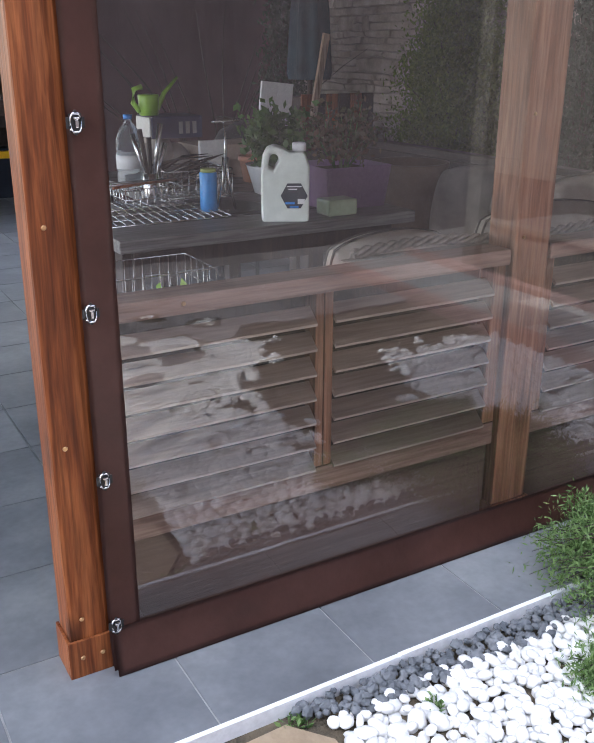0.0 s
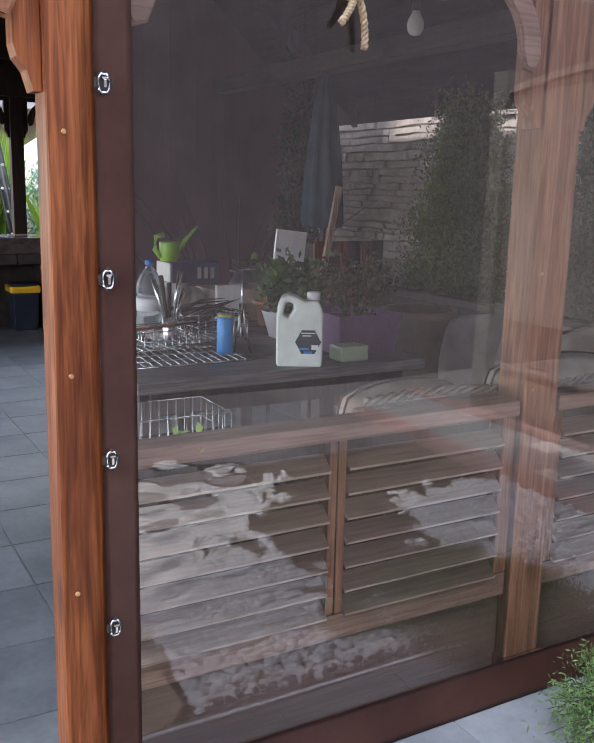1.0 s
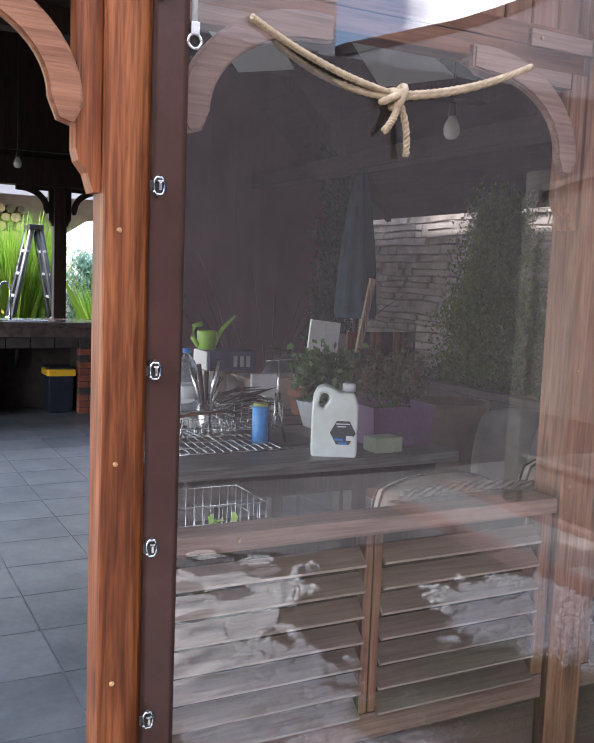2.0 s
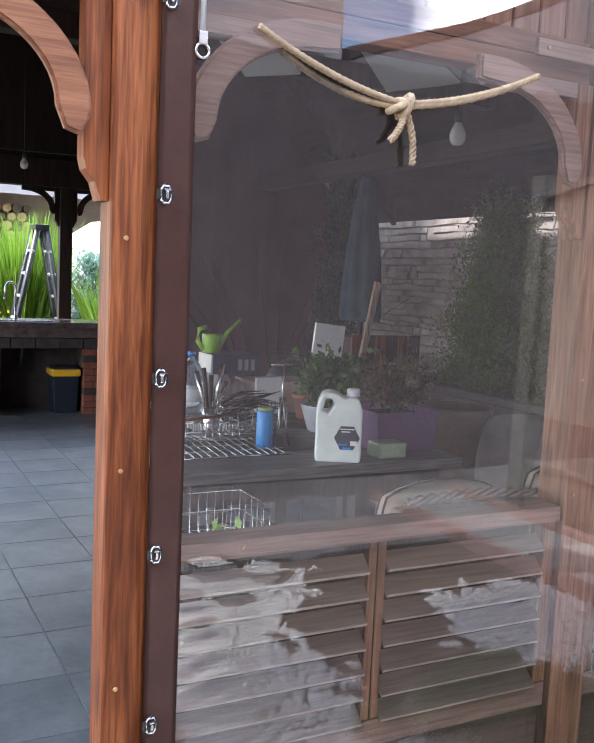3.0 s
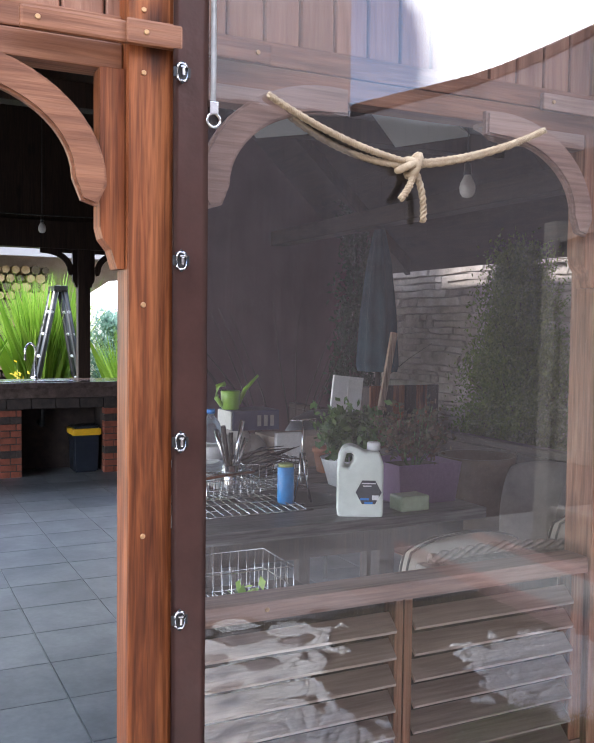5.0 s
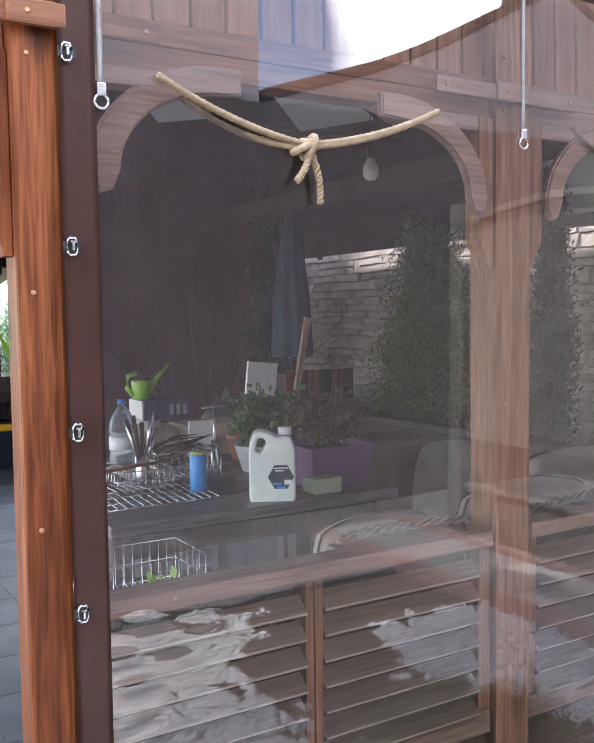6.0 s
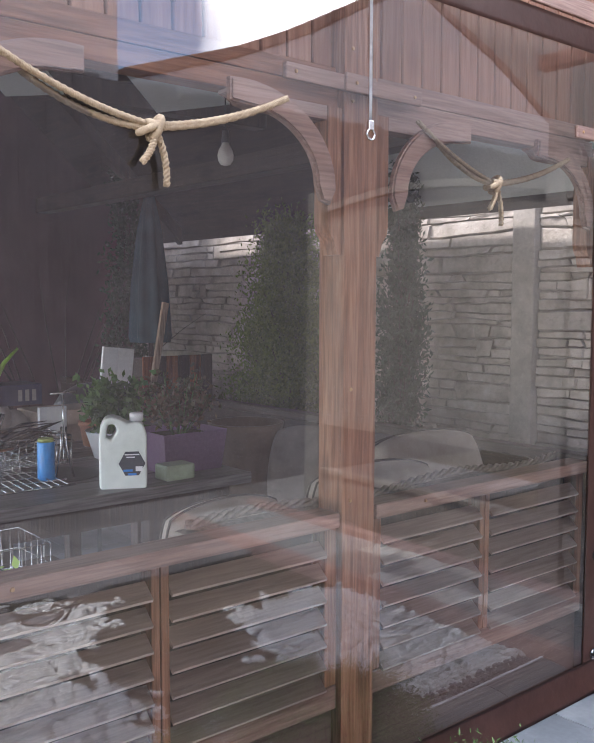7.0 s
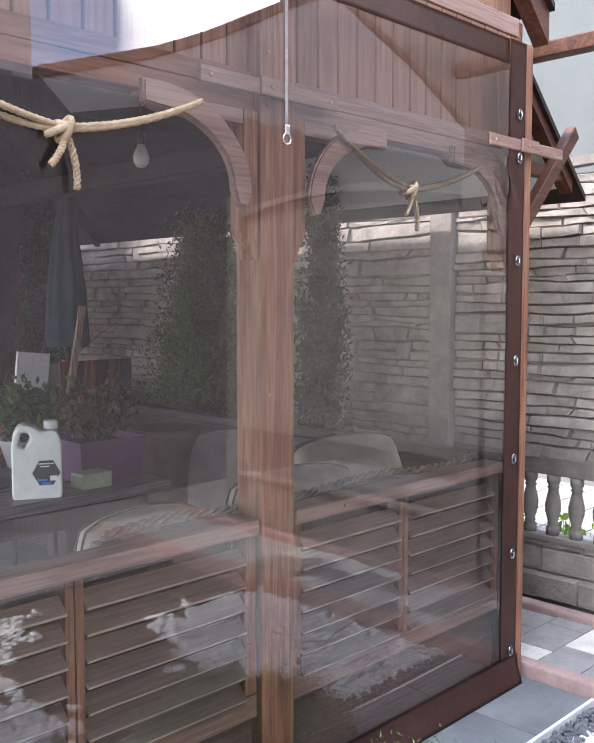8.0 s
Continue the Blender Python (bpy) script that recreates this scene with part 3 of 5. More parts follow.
def garland(pts, knot, name_label):
    g = thing("rope_garland", name_label, "rope", "ropes across the bays")
    k = Vector(knot)
    for a, dd in ((pts[0], 0.02), (pts[1], -0.02)):
        bm = bmesh.new()
        strand_tube(bm, sag(a, k + Vector((0, 0, 0.006)), 0.018), 0.0085, 22, 90)
        part("strand", bm, rope_mat, g)
    bm = bmesh.new()
    strand_tube(bm, sag(Vector(pts[0]) + Vector((0.06, 0.046 if pts[0][1] < -0.02 else 0.012, -0.02)), k, 0.03), 0.0085, 20, 80)
    part("strand", bm, rope_mat, g)
    bm = bmesh.new()
    strand_tube(bm, sag(pts[1], k, 0.02), 0.0085, 22, 80)
    part("strand", bm, rope_mat, g)
    bm = bmesh.new()
    for t in range(3):
        a0 = t * 2.1
        tube(bm, [k + Vector((0.026 * math.cos(a) * math.cos(a0) + 0.008 * t - 0.008, 0.02 * math.sin(a), 0.026 * math.cos(a) * math.sin(a0 + 0.6))) for a in [2 * math.pi * i / 16 for i in range(17)]], 0.0095, 7)
    part("knot", bm, rope_mat, g)
    for dx, dz in ((-0.035, -0.085), (0.03, -0.135)):
        bm = bmesh.new()
        strand_tube(bm, lambda u: k + Vector((dx * u + (0.012 * math.sin(3 * u)), -0.01, dz * u)), 0.009, 4, 20)
        part("tail", bm, rope_mat, g)
    return g


garland(((0.195, -0.031, 2.098), (0.993, -0.031, 2.106)), (0.572, -0.037, 1.975), "hemp rope tied in a bow knot under the beam")
garland(((1.535, -0.008, 2.12), (2.36, -0.008, 2.09)), (1.92, -0.006, 1.96), "pale hemp rope knotted across the second bay")

# ---- houses behind the camera, seen in the film's reflection ----
HY = -4.6
house = thing("house", "cream rendered house across the garden", "house")
part("wall", boxed(-7.0, 2.985, HY - 4, HY, -0.08, 5.2), house_plaster, house)
part("roof", boxed(-7.3, 2.99, HY - 4.3, HY + 0.01, 5.2, 5.3), roof_tile, house)
# board screen made up to tone down the film's reflection of the house
screen = thing("veil_screen", "grey board screen added to dim the film's reflection low down", "fence")
for k in range(84):
    part("board", boxed(-7.0 + k * 0.2, -6.802 + k * 0.2, HY + 0.42, HY + 0.45, -0.04, 3.2 + 0.012 * (k % 3), 0.004), veil_grey, screen)
for zz in (0.4, 2.4):
    part("rail", boxed(-7.0, 9.8, HY + 0.37, HY + 0.419, zz, zz + 0.09), veil_grey, screen)
gable = thing("gabled_house", "pale gabled house beside the garden", "house")
bm = bmesh.new()
slab(bm, [(3.1, -0.08), (9.7, -0.08), (9.7, 3.5), (8.73, 3.88), (7.77, 4.37), (6.6, 4.84), (5.81, 4.49), (4.95, 4.06), (4.1, 3.7), (3.1, 3.35)], HY - 4, HY)
part("wall", bm, cream_plaster, gable)
# tall dark block made up to hide the sky's reflection right of the gable
barn = thing("sky_blocker", "tall dark block added to keep the sky's reflection off the film", "barn")
part("wall", boxed(10.0, 18.0, HY - 1.8, HY - 0.6, -0.08, 7.5), dark_wood, barn)
part("roof", boxed(9.9, 18.1, HY - 1.9, HY - 0.5, 7.5, 7.7), roof_tile, barn)
for eave in (((6.6, 4.95), (5.81, 4.6), (4.95, 4.17), (4.1, 3.81), (3.05, 3.44)), ((6.6, 4.95), (7.77, 4.48), (8.73, 3.99), (9.8, 3.58))):
    bm = bmesh.new()
    slab(bm, list(eave) + [(q, w - 0.09) for q, w in eave[::-1]], HY - 4.2, HY + 0.01)
    part("roof_slope", bm, roof_tile, gable)

# ---- stone fence along the side ----
fence = thing("stone_fence", "grey-brown cast concrete fence with stone-faced panels and balusters", "fence", kind="structure")
FX = 3.72
fence_posts = [1.12 + 2.06 * k for k in range(-2, 5)]
for yp in fence_posts:
    fp = part("fence_post", boxed(FX - 0.05, FX + 0.1, yp - 0.075, yp + 0.075, -0.08, 2.34, 0.01), fence_grey, fence)
for ya, yb in zip(fence_posts, fence_posts[1:]):
    a, b = ya + 0.077, yb - 0.077
    # plain coping with a low arch
    bm = bmesh.new()
    n = 12
    low, up = [], []
    for i in range(n + 1):
        u = i / n
        low.append((a + (b - a) * u, 2.19 + 0.09 * math.sin(math.pi * u)))
        up.append((a + (b - a) * u, 2.235 + 0.09 * math.sin(math.pi * u)))
    vs1 = [bm.verts.new((FX - 0.02, y, z)) for y, z in low + up[::-1]]
    vs2 = [bm.verts.new((FX + 0.06, y, z)) for y, z in low + up[::-1]]
    m = len(vs1)
    for i in range(m):
        bm.faces.new((vs1[i], vs1[(i + 1) % m], vs2[(i + 1) % m], vs2[i]))
    bm.faces.new(vs1[::-1])
    bm.faces.new(vs2)
    bmesh.ops.recalc_face_normals(bm, faces=bm.faces)
    part("coping", bm, fence_grey, fence)
    part("panel_core", boxed(FX + 0.02, FX + 0.05, a, b, 0.7, 2.2), fence_grey, fence)
    part("panel_rail", boxed(FX - 0.005, FX + 0.06, a, b, 0.66, 0.765, 0.008), fence_grey, fence)
    part("base_wall", boxed(FX + 0.01, FX + 0.06, a, b, -0.08, 0.3), fence_grey, fence)
    part("base_cap", boxed(FX - 0.02, FX + 0.07, a, b, 0.3, 0.335, 0.008), fence_grey, fence)


def ledge(y, k):
    """The wavering of a bed joint."""
    return 0.02 * noise.noise(Vector((y * 3.1, k * 5.7, 0.3)))


def rough_stone(y0, y1, z0, z1, rr, x=FX, level=None, slant=(0.0, 0.0)):
    """One flat split stone in the face of a panel."""
    bm = bmesh.new()
    d = rr.uniform(0.006, 0.04)
    nn = 4
    pts = []
    for k in range(nn + 1):
        u = k / nn
        yy = y0 + (y1 - y0) * u
        pts.append((yy, z0 + (ledge(yy, level) if level else 0.0) + rr.uniform(-0.003, 0.003)))
    for k in range(nn + 1):
        u = 1 - k / nn
        yy = y0 + slant[0] + (y1 + slant[1] - y0 - slant[0]) * u + rr.uniform(-0.01, 0.01) * (0 < k < nn)
        pts.append((yy, z1 + (ledge(yy, level + 1 if level % 1 == 0 else level + 0.5) if level else 0.0) + rr.uniform(-0.003, 0.003)))
    back = [bm.verts.new((x + 0.019, y, z)) for y, z in pts]
    cy, cz = (y0 + y1) / 2, (z0 + z1) / 2
    front = [bm.verts.new((x + 0.012 - d + rr.uniform(-0.004, 0.004), cy + (y - cy) * 0.95, cz + (z - cz) * 0.78)) for y, z in pts]
    m = len(pts)
    for k in range(m):
        bm.faces.new((back[k], back[(k + 1) % m], front[(k + 1) % m], front[k]))
    bm.faces.new(front)
    bmesh.ops.recalc_face_normals(bm, faces=bm.faces)
    return bm


rr = random.Random(11)
for ya, yb in zip(fence_posts[1:4], fence_posts[2:5]):
    a, b = ya + 0.077, yb - 0.077
    z = 0.74
    level = 0
    while z < 2.2:
        h = rr.choice((0.035, 0.05, 0.06, 0.08, 0.12))
        level += 1
        y, s0 = a, 0.0
        while y < b - 0.02:
            w = rr.choice((0.1, 0.18, 0.3, 0.46)) * rr.uniform(0.8, 1.25)
            y2 = b if b - (y + w) < 0.12 else y + w
            s1 = 0.0 if y2 == b else rr.uniform(-0.03, 0.03)
            arch = 2.19 + 0.085 * math.sin(math.pi * ((y + y2) / 2 - a) / (b - a))
            if h > 0.1 and rr.random() < 0.6:
                part("stone", rough_stone(y, y2, z, z + h * 0.5, rr, FX, level), fence_stone, fence)
                part("stone", rough_stone(y, y2, z + h * 0.5, min(z + h, arch), rr, FX, level + 0.5), fence_stone, fence)
            elif z + 0.02 < arch:
                part("stone", rough_stone(y, y2, z, min(z + h, arch), rr, FX, level, (s0, s1)), fence_stone, fence)
            y = y2
            s0 = s1
        z += h
    z = -0.02
    while z < 0.28:
        h = 0.145
        y = a
        while y < b - 0.02:
            w = rr.uniform(0.3, 0.6)
            y2 = b if b - (y + w) < 0.15 else y + w
            part("base_stone", rough_stone(y, y2, z, min(z + h, 0.3), rr, FX - 0.006), fence_stone, fence)
            y = y2
        z += h
for ya, yb in zip(fence_posts[1:3], fence_posts[2:4]):
    y = ya + 0.14
    while y < yb - 0.1:
        bm = bmesh.new()
        lathe(bm, [(0.036, 0), (0.036, 0.04), (0.024, 0.05), (0.03, 0.06), (0.026, 0.07), (0.042, 0.13), (0.043, 0.17), (0.03, 0.23), (0.026, 0.25), (0.034, 0.258), (0.026, 0.268), (0.036, 0.285), (0.036, 0.325)], (FX + 0.025, y, 0.335), 14)
        part("baluster", bm, fence_grey, fence)
        y += 0.135

# ---- counter at the back of the gazebo ----
counter = thing("kitchen_counter", "brick outdoor counter with a dark stone top", "counter")
part("worktop", boxed(-2.6, 3.3, 7.45, 8.15, 0.925, 0.985, 0.006), stone_top, counter, "dark polished stone worktop")
part("lintel", boxed(-2.6, 3.3, 7.5, 8.1, 0.82, 0.924), stone_top, counter)
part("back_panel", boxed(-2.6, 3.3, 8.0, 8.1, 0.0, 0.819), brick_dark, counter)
x = -2.6
while x < 3.2:
    part("edge_brick", boxed(x, x + 0.24, 7.485, 7.6, 0.71, 0.815, 0.004), brick_dark, counter)
    x += 0.25
for px in (0.58, 1.66, -1.0, 2.9):
    k = 0
    z = 0.0
    while z < 0.69:
        mt = brick_dark if k in (3, 8) else brick_red
        off = 0.06 if k % 2 else 0.0
        for u0, u1 in ((0.0, 0.1 + off), (0.11 + off, 0.22)):
            part("brick", boxed(px + u0, px + u1, 7.5, 7.62, z, z + 0.06, 0.003), mt, counter)
        z += 0.0705
        k += 1
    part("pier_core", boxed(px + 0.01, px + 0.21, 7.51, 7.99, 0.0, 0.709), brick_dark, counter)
tap = thing("kitchen_tap", "curved chrome kitchen tap over the sink", "tap")
bm = bmesh.new()
tube(bm, [(1.0, 7.85, 0.985), (1.0, 7.85, 1.28)] + [(1.0 - 0.055 + 0.055 * math.cos(a), 7.85, 1.29 + 0.09 * math.sin(a)) for a in [math.pi * i / 10 for i in range(11)]] + [(0.89, 7.85, 1.2)], 0.012, 8)
part("spout", bm, steel, tap)
bm = bmesh.new()
rod(bm, (1.0, 7.85, 0.985), (1.0, 7.85, 1.03), 0.025, 0.02)
part("base", bm, steel, tap)
sink = whole("sink", boxed(0.6, 1.35, 7.6, 8.0, 0.9855, 0.993, 0.003), steel, "stainless steel sink rim let into the worktop", "sink")
bm = bmesh.new()
tube(bm, [(1.06, 7.8, 0.81), (1.06, 7.8, 0.6), (1.06, 7.82, 0.5), (1.06, 7.9, 0.5), (1.06, 7.99, 0.52)], 0.03, 8)
whole("drain_pipe", bm, black_metal, "black plastic drain pipe below the sink", "pipe")

yellow_plastic = speckled("yellow_plastic", [(0.3, (0.75, 0.42, 0.02)), (0.7, (0.85, 0.52, 0.03))], 6.0, 0.4)
navy_plastic = speckled("navy_plastic", [(0.3, (0.012, 0.016, 0.026)), (0.7, (0.022, 0.028, 0.042))], 6.0, 0.4)
trash = thing("waste_bin", "dark plastic waste bin with a yellow lid rim", "bin")
bm = bmesh.new()
lo = [(1.36, 7.58), (1.61, 7.58), (1.61, 7.84), (1.36, 7.84)]
vs = [bm.verts.new((x, y, 0.0)) for x, y in lo] + [bm.verts.new((1.485 + (x - 1.485) * 1.12, 7.71 + (y - 7.71) * 1.12, 0.41)) for x, y in lo]
for q in ((3, 2, 1, 0), (4, 5, 6, 7), (0, 1, 5, 4), (1, 2, 6, 5), (2, 3, 7, 6), (3, 0, 4, 7)):
    bm.faces.new([vs[i] for i in q])
bmesh.ops.bevel(bm, geom=bm.edges[:], offset=0.015, segments=2, affect="EDGES")
part("body", bm, navy_plastic, trash)
part("lid_rim", boxed(1.33, 1.64, 7.545, 7.875, 0.4, 0.475, 0.02), yellow_plastic, trash, "bright yellow lid rim")
part("lid", boxed(1.355, 1.615, 7.575, 7.845, 0.47, 0.5, 0.012), navy_plastic, trash)

# ---- light bulbs on their wires ----
bulb_glass = speckled("frosted_bulb", [(0.3, (0.6, 0.6, 0.58)), (0.7, (0.7, 0.7, 0.68))], 9.0, 0.15)
for bx, by, bz, top in ((1.586, 1.087, 2.158, 2.5), (0.75, 6.0, 2.42, 3.6)):
    lampb = thing("hanging_bulb", "unlit frosted bulb hanging on a black wire", "light bulb", "bulbs on wires")
    bm = bmesh.new()
    lathe(bm, [(0.004, -0.042), (0.02, -0.038), (0.031, -0.022), (0.034, 0.0), (0.029, 0.02), (0.018, 0.04), (0.014, 0.052)], (bx, by, bz), 16)
    part("bulb", bm, bulb_glass, lampb)
    bm = bmesh.new()
    rod(bm, (bx, by, bz + 0.05), (bx, by, bz + 0.1), 0.017, 0.013)
    part("socket", bm, black_metal, lampb)
    bm = bmesh.new()
    rod(bm, (bx, by, bz + 0.1), (bx, by, top), 0.003, 0.003, 6)
    part("wire", bm, black_metal, lampb)
bm = bmesh.new()
tube(bm, [(-2.5 + 5 * i / 16, 6.0, 2.56 - 0.03 * math.sin(math.pi * i / 16)) for i in range(17)], 0.006, 6)
whole("cable", bm, black_metal, "thin black cable strung across the gazebo", "cable")

# ---- table and its clutter ----
grey_top = wood("grey_table_board", 0, (0.10, 0.095, 0.09), (0.16, 0.15, 0.145), (0.22, 0.21, 0.2), 0.4)
TZ = 0.865
table = thing("garden_table", "long grey-topped garden table covered with clutter", "table")
for i in range(3):
    y = 0.96 + i * 0.245
    part("table_board", boxed(0.4, 1.62, y, y + 0.24, TZ - 0.045, TZ, 0.006), grey_top, table)
part("apron", boxed(0.47, 1.55, 1.02, 1.05, TZ - 0.14, TZ - 0.046), dark_wood, table)
side_table = thing("side_table", "grey-topped side table behind the long one", "table")
for i in range(4):
    y = 1.72 + i * 0.235
    part("table_board", boxed(0.84, 1.64, y, y + 0.23, TZ - 0.045, TZ, 0.006), grey_top, side_table)
for lx in (0.86, 1.54):
    for ly in (1.76, 2.5):
        part("leg", boxed(lx, lx + 0.07, ly, ly + 0.07, 0.0, TZ - 0.046, 0.005), dark_wood, side_table)
for lx in (0.44, 1.5):
    for ly in (1.06, 1.58):
        part("leg", boxed(lx, lx + 0.08, ly, ly + 0.08, 0.0, TZ - 0.046, 0.005), dark_wood, table)

milky = speckled("milky_plastic", [(0.3, (0.68, 0.72, 0.66)), (0.7, (0.78, 0.82, 0.76))], 5.0, 0.35, 0.1, 20.0)
label_dark = speckled("dark_label", [(0.3, (0.03, 0.035, 0.045)), (0.7, (0.05, 0.055, 0.065))], 20.0, 0.4)
label_white = speckled("white_print", [(0.3, (0.75, 0.75, 0.75)), (0.7, (0.8, 0.8, 0.8))], 20.0, 0.5)
label_blue = speckled("blue_print", [(0.3, (0.03, 0.2, 0.6)), (0.7, (0.05, 0.26, 0.7))], 20.0, 0.5)
jug = thing("plastic_jug", "milky white plastic canister with a dark hexagon label", "canister")
J = (1.075, 1.045)
bm = bmesh.new()
out = [(0.84 * q, w) for q, w in ((-0.095, 0.0), (0.095, 0.0), (0.098, 0.02), (0.098, 0.2), (0.085, 0.235), (0.072, 0.25), (0.045, 0.25), (0.02, 0.245), (-0.01, 0.262), (-0.045, 0.272), (-0.075, 0.262), (-0.092, 0.23), (-0.098, 0.18), (-0.098, 0.02))]
hole = [(-0.06, 0.195), (-0.04, 0.185), (-0.02, 0.22), (-0.028, 0.243), (-0.05, 0.243)]
a = [bm.verts.new((J[0] + x, J[1] - 0.05, TZ + z)) for x, z in out]
b = [bm.verts.new((J[0] + x, J[1] + 0.05, TZ + z)) for x, z in out]
n = len(out)
for i in range(n):
    bm.faces.new((a[i], a[(i + 1) % n], b[(i + 1) % n], b[i]))
for ring, hy in ((a, J[1] - 0.05), (b, J[1] + 0.05)):
    hv = [bm.verts.new((J[0] + x, hy, TZ + z)) for x, z in hole]
    es = [bm.edges.get((ring[i], ring[(i + 1) % n])) for i in range(n)] + [bm.edges.new((hv[i], hv[(i + 1) % 5])) for i in range(5)]
    bmesh.ops.triangle_fill(bm, edges=es, use_beauty=True)
    if ring is a:
        h1 = hv
for i in range(5):
    bm.faces.new((h1[i], h1[(i + 1) % 5], hv[(i + 1) % 5], hv[i]))
bmesh.ops.recalc_face_normals(bm, faces=bm.faces)
jb = part("body", bm, milky, jug)
bv = jb.modifiers.new("round", "BEVEL")
bv.width, bv.segments, bv.limit_method, bv.angle_limit = 0.012, 3, "ANGLE", radians(40)
bm = bmesh.new()
lathe(bm, [(0.024, 0.0), (0.024, 0.026), (0.021, 0.03)], (J[0] + 0.048, J[1], TZ + 0.25), 18)
part("cap", bm, label_white, jug, "white screw cap")
bm = bmesh.new()
slab(bm, [(J[0] + 0.03 + 0.046 * math.cos(math.pi / 3 * i), TZ + 0.095 + 0.052 * math.sin(math.pi / 3 * i)) for i in range(6)], J[1] - 0.0525, J[1] - 0.0505)
lb = part("label", bm, label_dark, jug, "dark grey hexagon label")
for w, zz, dx, mt in ((0.05, 0.034, 0.0, label_white), (0.03, 0.024, -0.005, label_white), (0.032, -0.026, -0.014, label_blue), (0.024, -0.02, 0.024, label_white), (0.03, -0.04, 0.0, label_blue)):
    hgt = 0.008 if mt is label_blue else 0.004
    if zz == -0.02:
        hgt = 0.018
    part("print_bar", boxed(J[0] + 0.03 + dx - w / 2, J[0] + 0.03 + dx + w / 2, J[1] - 0.0535, J[1] - 0.0527, TZ + 0.095 + zz - hgt / 2, TZ + 0.095 + zz + hgt / 2), mt, lb)
jug.matrix_world = Matrix.Translation((J[0], J[1], 0)) @ pose(0, 0, 0, 0, 0, -28) @ Matrix.Diagonal((1.07, 1, 1, 1)) @ Matrix.Translation((-J[0], -J[1], 0))

blue_tin = speckled("blue_tin", [(0.3, (0.015, 0.2, 0.55)), (0.7, (0.03, 0.28, 0.66))], 25.0, 0.35)
can = thing("blue_can", "bright blue tin can with a yellow-green lid", "can")
bm = bmesh.new()
lathe(bm, [(0.033, 0.0), (0.034, 0.004), (0.034, 0.148), (0.031, 0.152)], (0.9, 1.34, TZ), 22)
part("body", bm, blue_tin, can)
bm = bmesh.new()
lathe(bm, [(0.031, 0.0), (0.031, 0.01), (0.028, 0.013)], (0.9, 1.34, TZ + 0.152), 22)
part("lid", bm, speckled("lime_plastic", [(0.3, (0.3, 0.36, 0.1)), (0.7, (0.4, 0.45, 0.15))], 8.0, 0.5), can, "yellow-green lid")

# skewer stand
stand = thing("skewer_stand", "thin steel stand with splayed legs and a crossbar", "stand")
for k in range(4):
    a = 0.4 + k * math.pi / 2
    bm = bmesh.new()
    tube(bm, [(0.985 + 0.012 * math.cos(a), 1.36 + 0.012 * math.sin(a), TZ + 0.2), (0.985 + 0.014 * math.cos(a), 1.36 + 0.014 * math.sin(a), TZ + 0.12), (0.985 + 0.05 * math.cos(a), 1.36 + 0.05 * math.sin(a), TZ)], 0.004, 6)
    part("leg", bm, steel, stand)
bm = bmesh.new()
tube(bm, [(0.985, 1.36, TZ + 0.12), (0.985, 1.36, TZ + 0.335)], 0.004, 6)
part("stem", bm, steel, stand)
bm = bmesh.new()
tube(bm, [(0.93, 1.36, TZ + 0.335), (1.045, 1.36, TZ + 0.337)], 0.005, 6)
part("crossbar", bm, steel, stand)


def wire_rack(name, label, x0, x1, y0, y1, z0, z1, nx, ny, mat_, r=0.0022):
    """An open basket of bent wire."""
    t = thing(name, label, "rack")
    for zz in (z0 + r * 1.3, (z0 + z1) / 2, z1):
        bm = bmesh.new()
        tube(bm, [(x0, y0, zz), (x1, y0, zz), (x1, y1, zz), (x0, y1, zz), (x0, y0, zz)], r * 1.3, 6)
        part("hoop", bm, mat_, t)
    for i in range(nx + 1):
        xx = x0 + (x1 - x0) * i / nx
        bm = bmesh.new()
        tube(bm, [(xx, y0, z1), (xx, y0, z0 + r), (xx, y1, z0 + r), (xx, y1, z1)], r, 5)
        part("wire", bm, mat_, t)
    for i in range(ny + 1):
        yy = y0 + (y1 - y0) * i / ny
        bm = bmesh.new()
        tube(bm, [(x0, yy, z1), (x0, yy, z0 + r), (x1, yy, z0 + r), (x1, yy, z1)], r, 5)
        part("wire", bm, mat_, t)
    return t


wire_rack("wire_rack", "chrome wire rack standing on the table", 0.62, 0.86, 1.5, 1.72, TZ, TZ + 0.08, 8, 6, steel)
wire_rack("wire_rack", "chrome wire rack half hidden behind the can", 0.84, 1.14, 1.62, 1.86, TZ, TZ + 0.12, 9, 6, steel)
bm = bmesh.new()
for i in range(15):
    tube(bm, [(0.43 + i * 0.034, 1.16, TZ + 0.012), (0.46 + i * 0.034, 1.5, TZ + 0.012)], 0.003, 5)
for k in range(4):
    tube(bm, [(0.42 + k * 0.012, 1.17 + k * 0.105, TZ + 0.006), (0.94 + k * 0.012, 1.17 + k * 0.105, TZ + 0.006)], 0.004, 5)
whole("grill_grate", bm, steel, "worn steel grill grate lying flat on the table", "grate")
bm = bmesh.new()
lathe(bm, [(0.15, 0.0), (0.17, 0.012), (0.172, 0.018), (0.15, 0.014)], (0.98, 1.4, TZ), 28)
whole("black_tray", bm, black_metal, "shallow round black tray under the blue can", "tray")
bpy.data.objects["black_tray"].scale = (1, 1, 0.2)
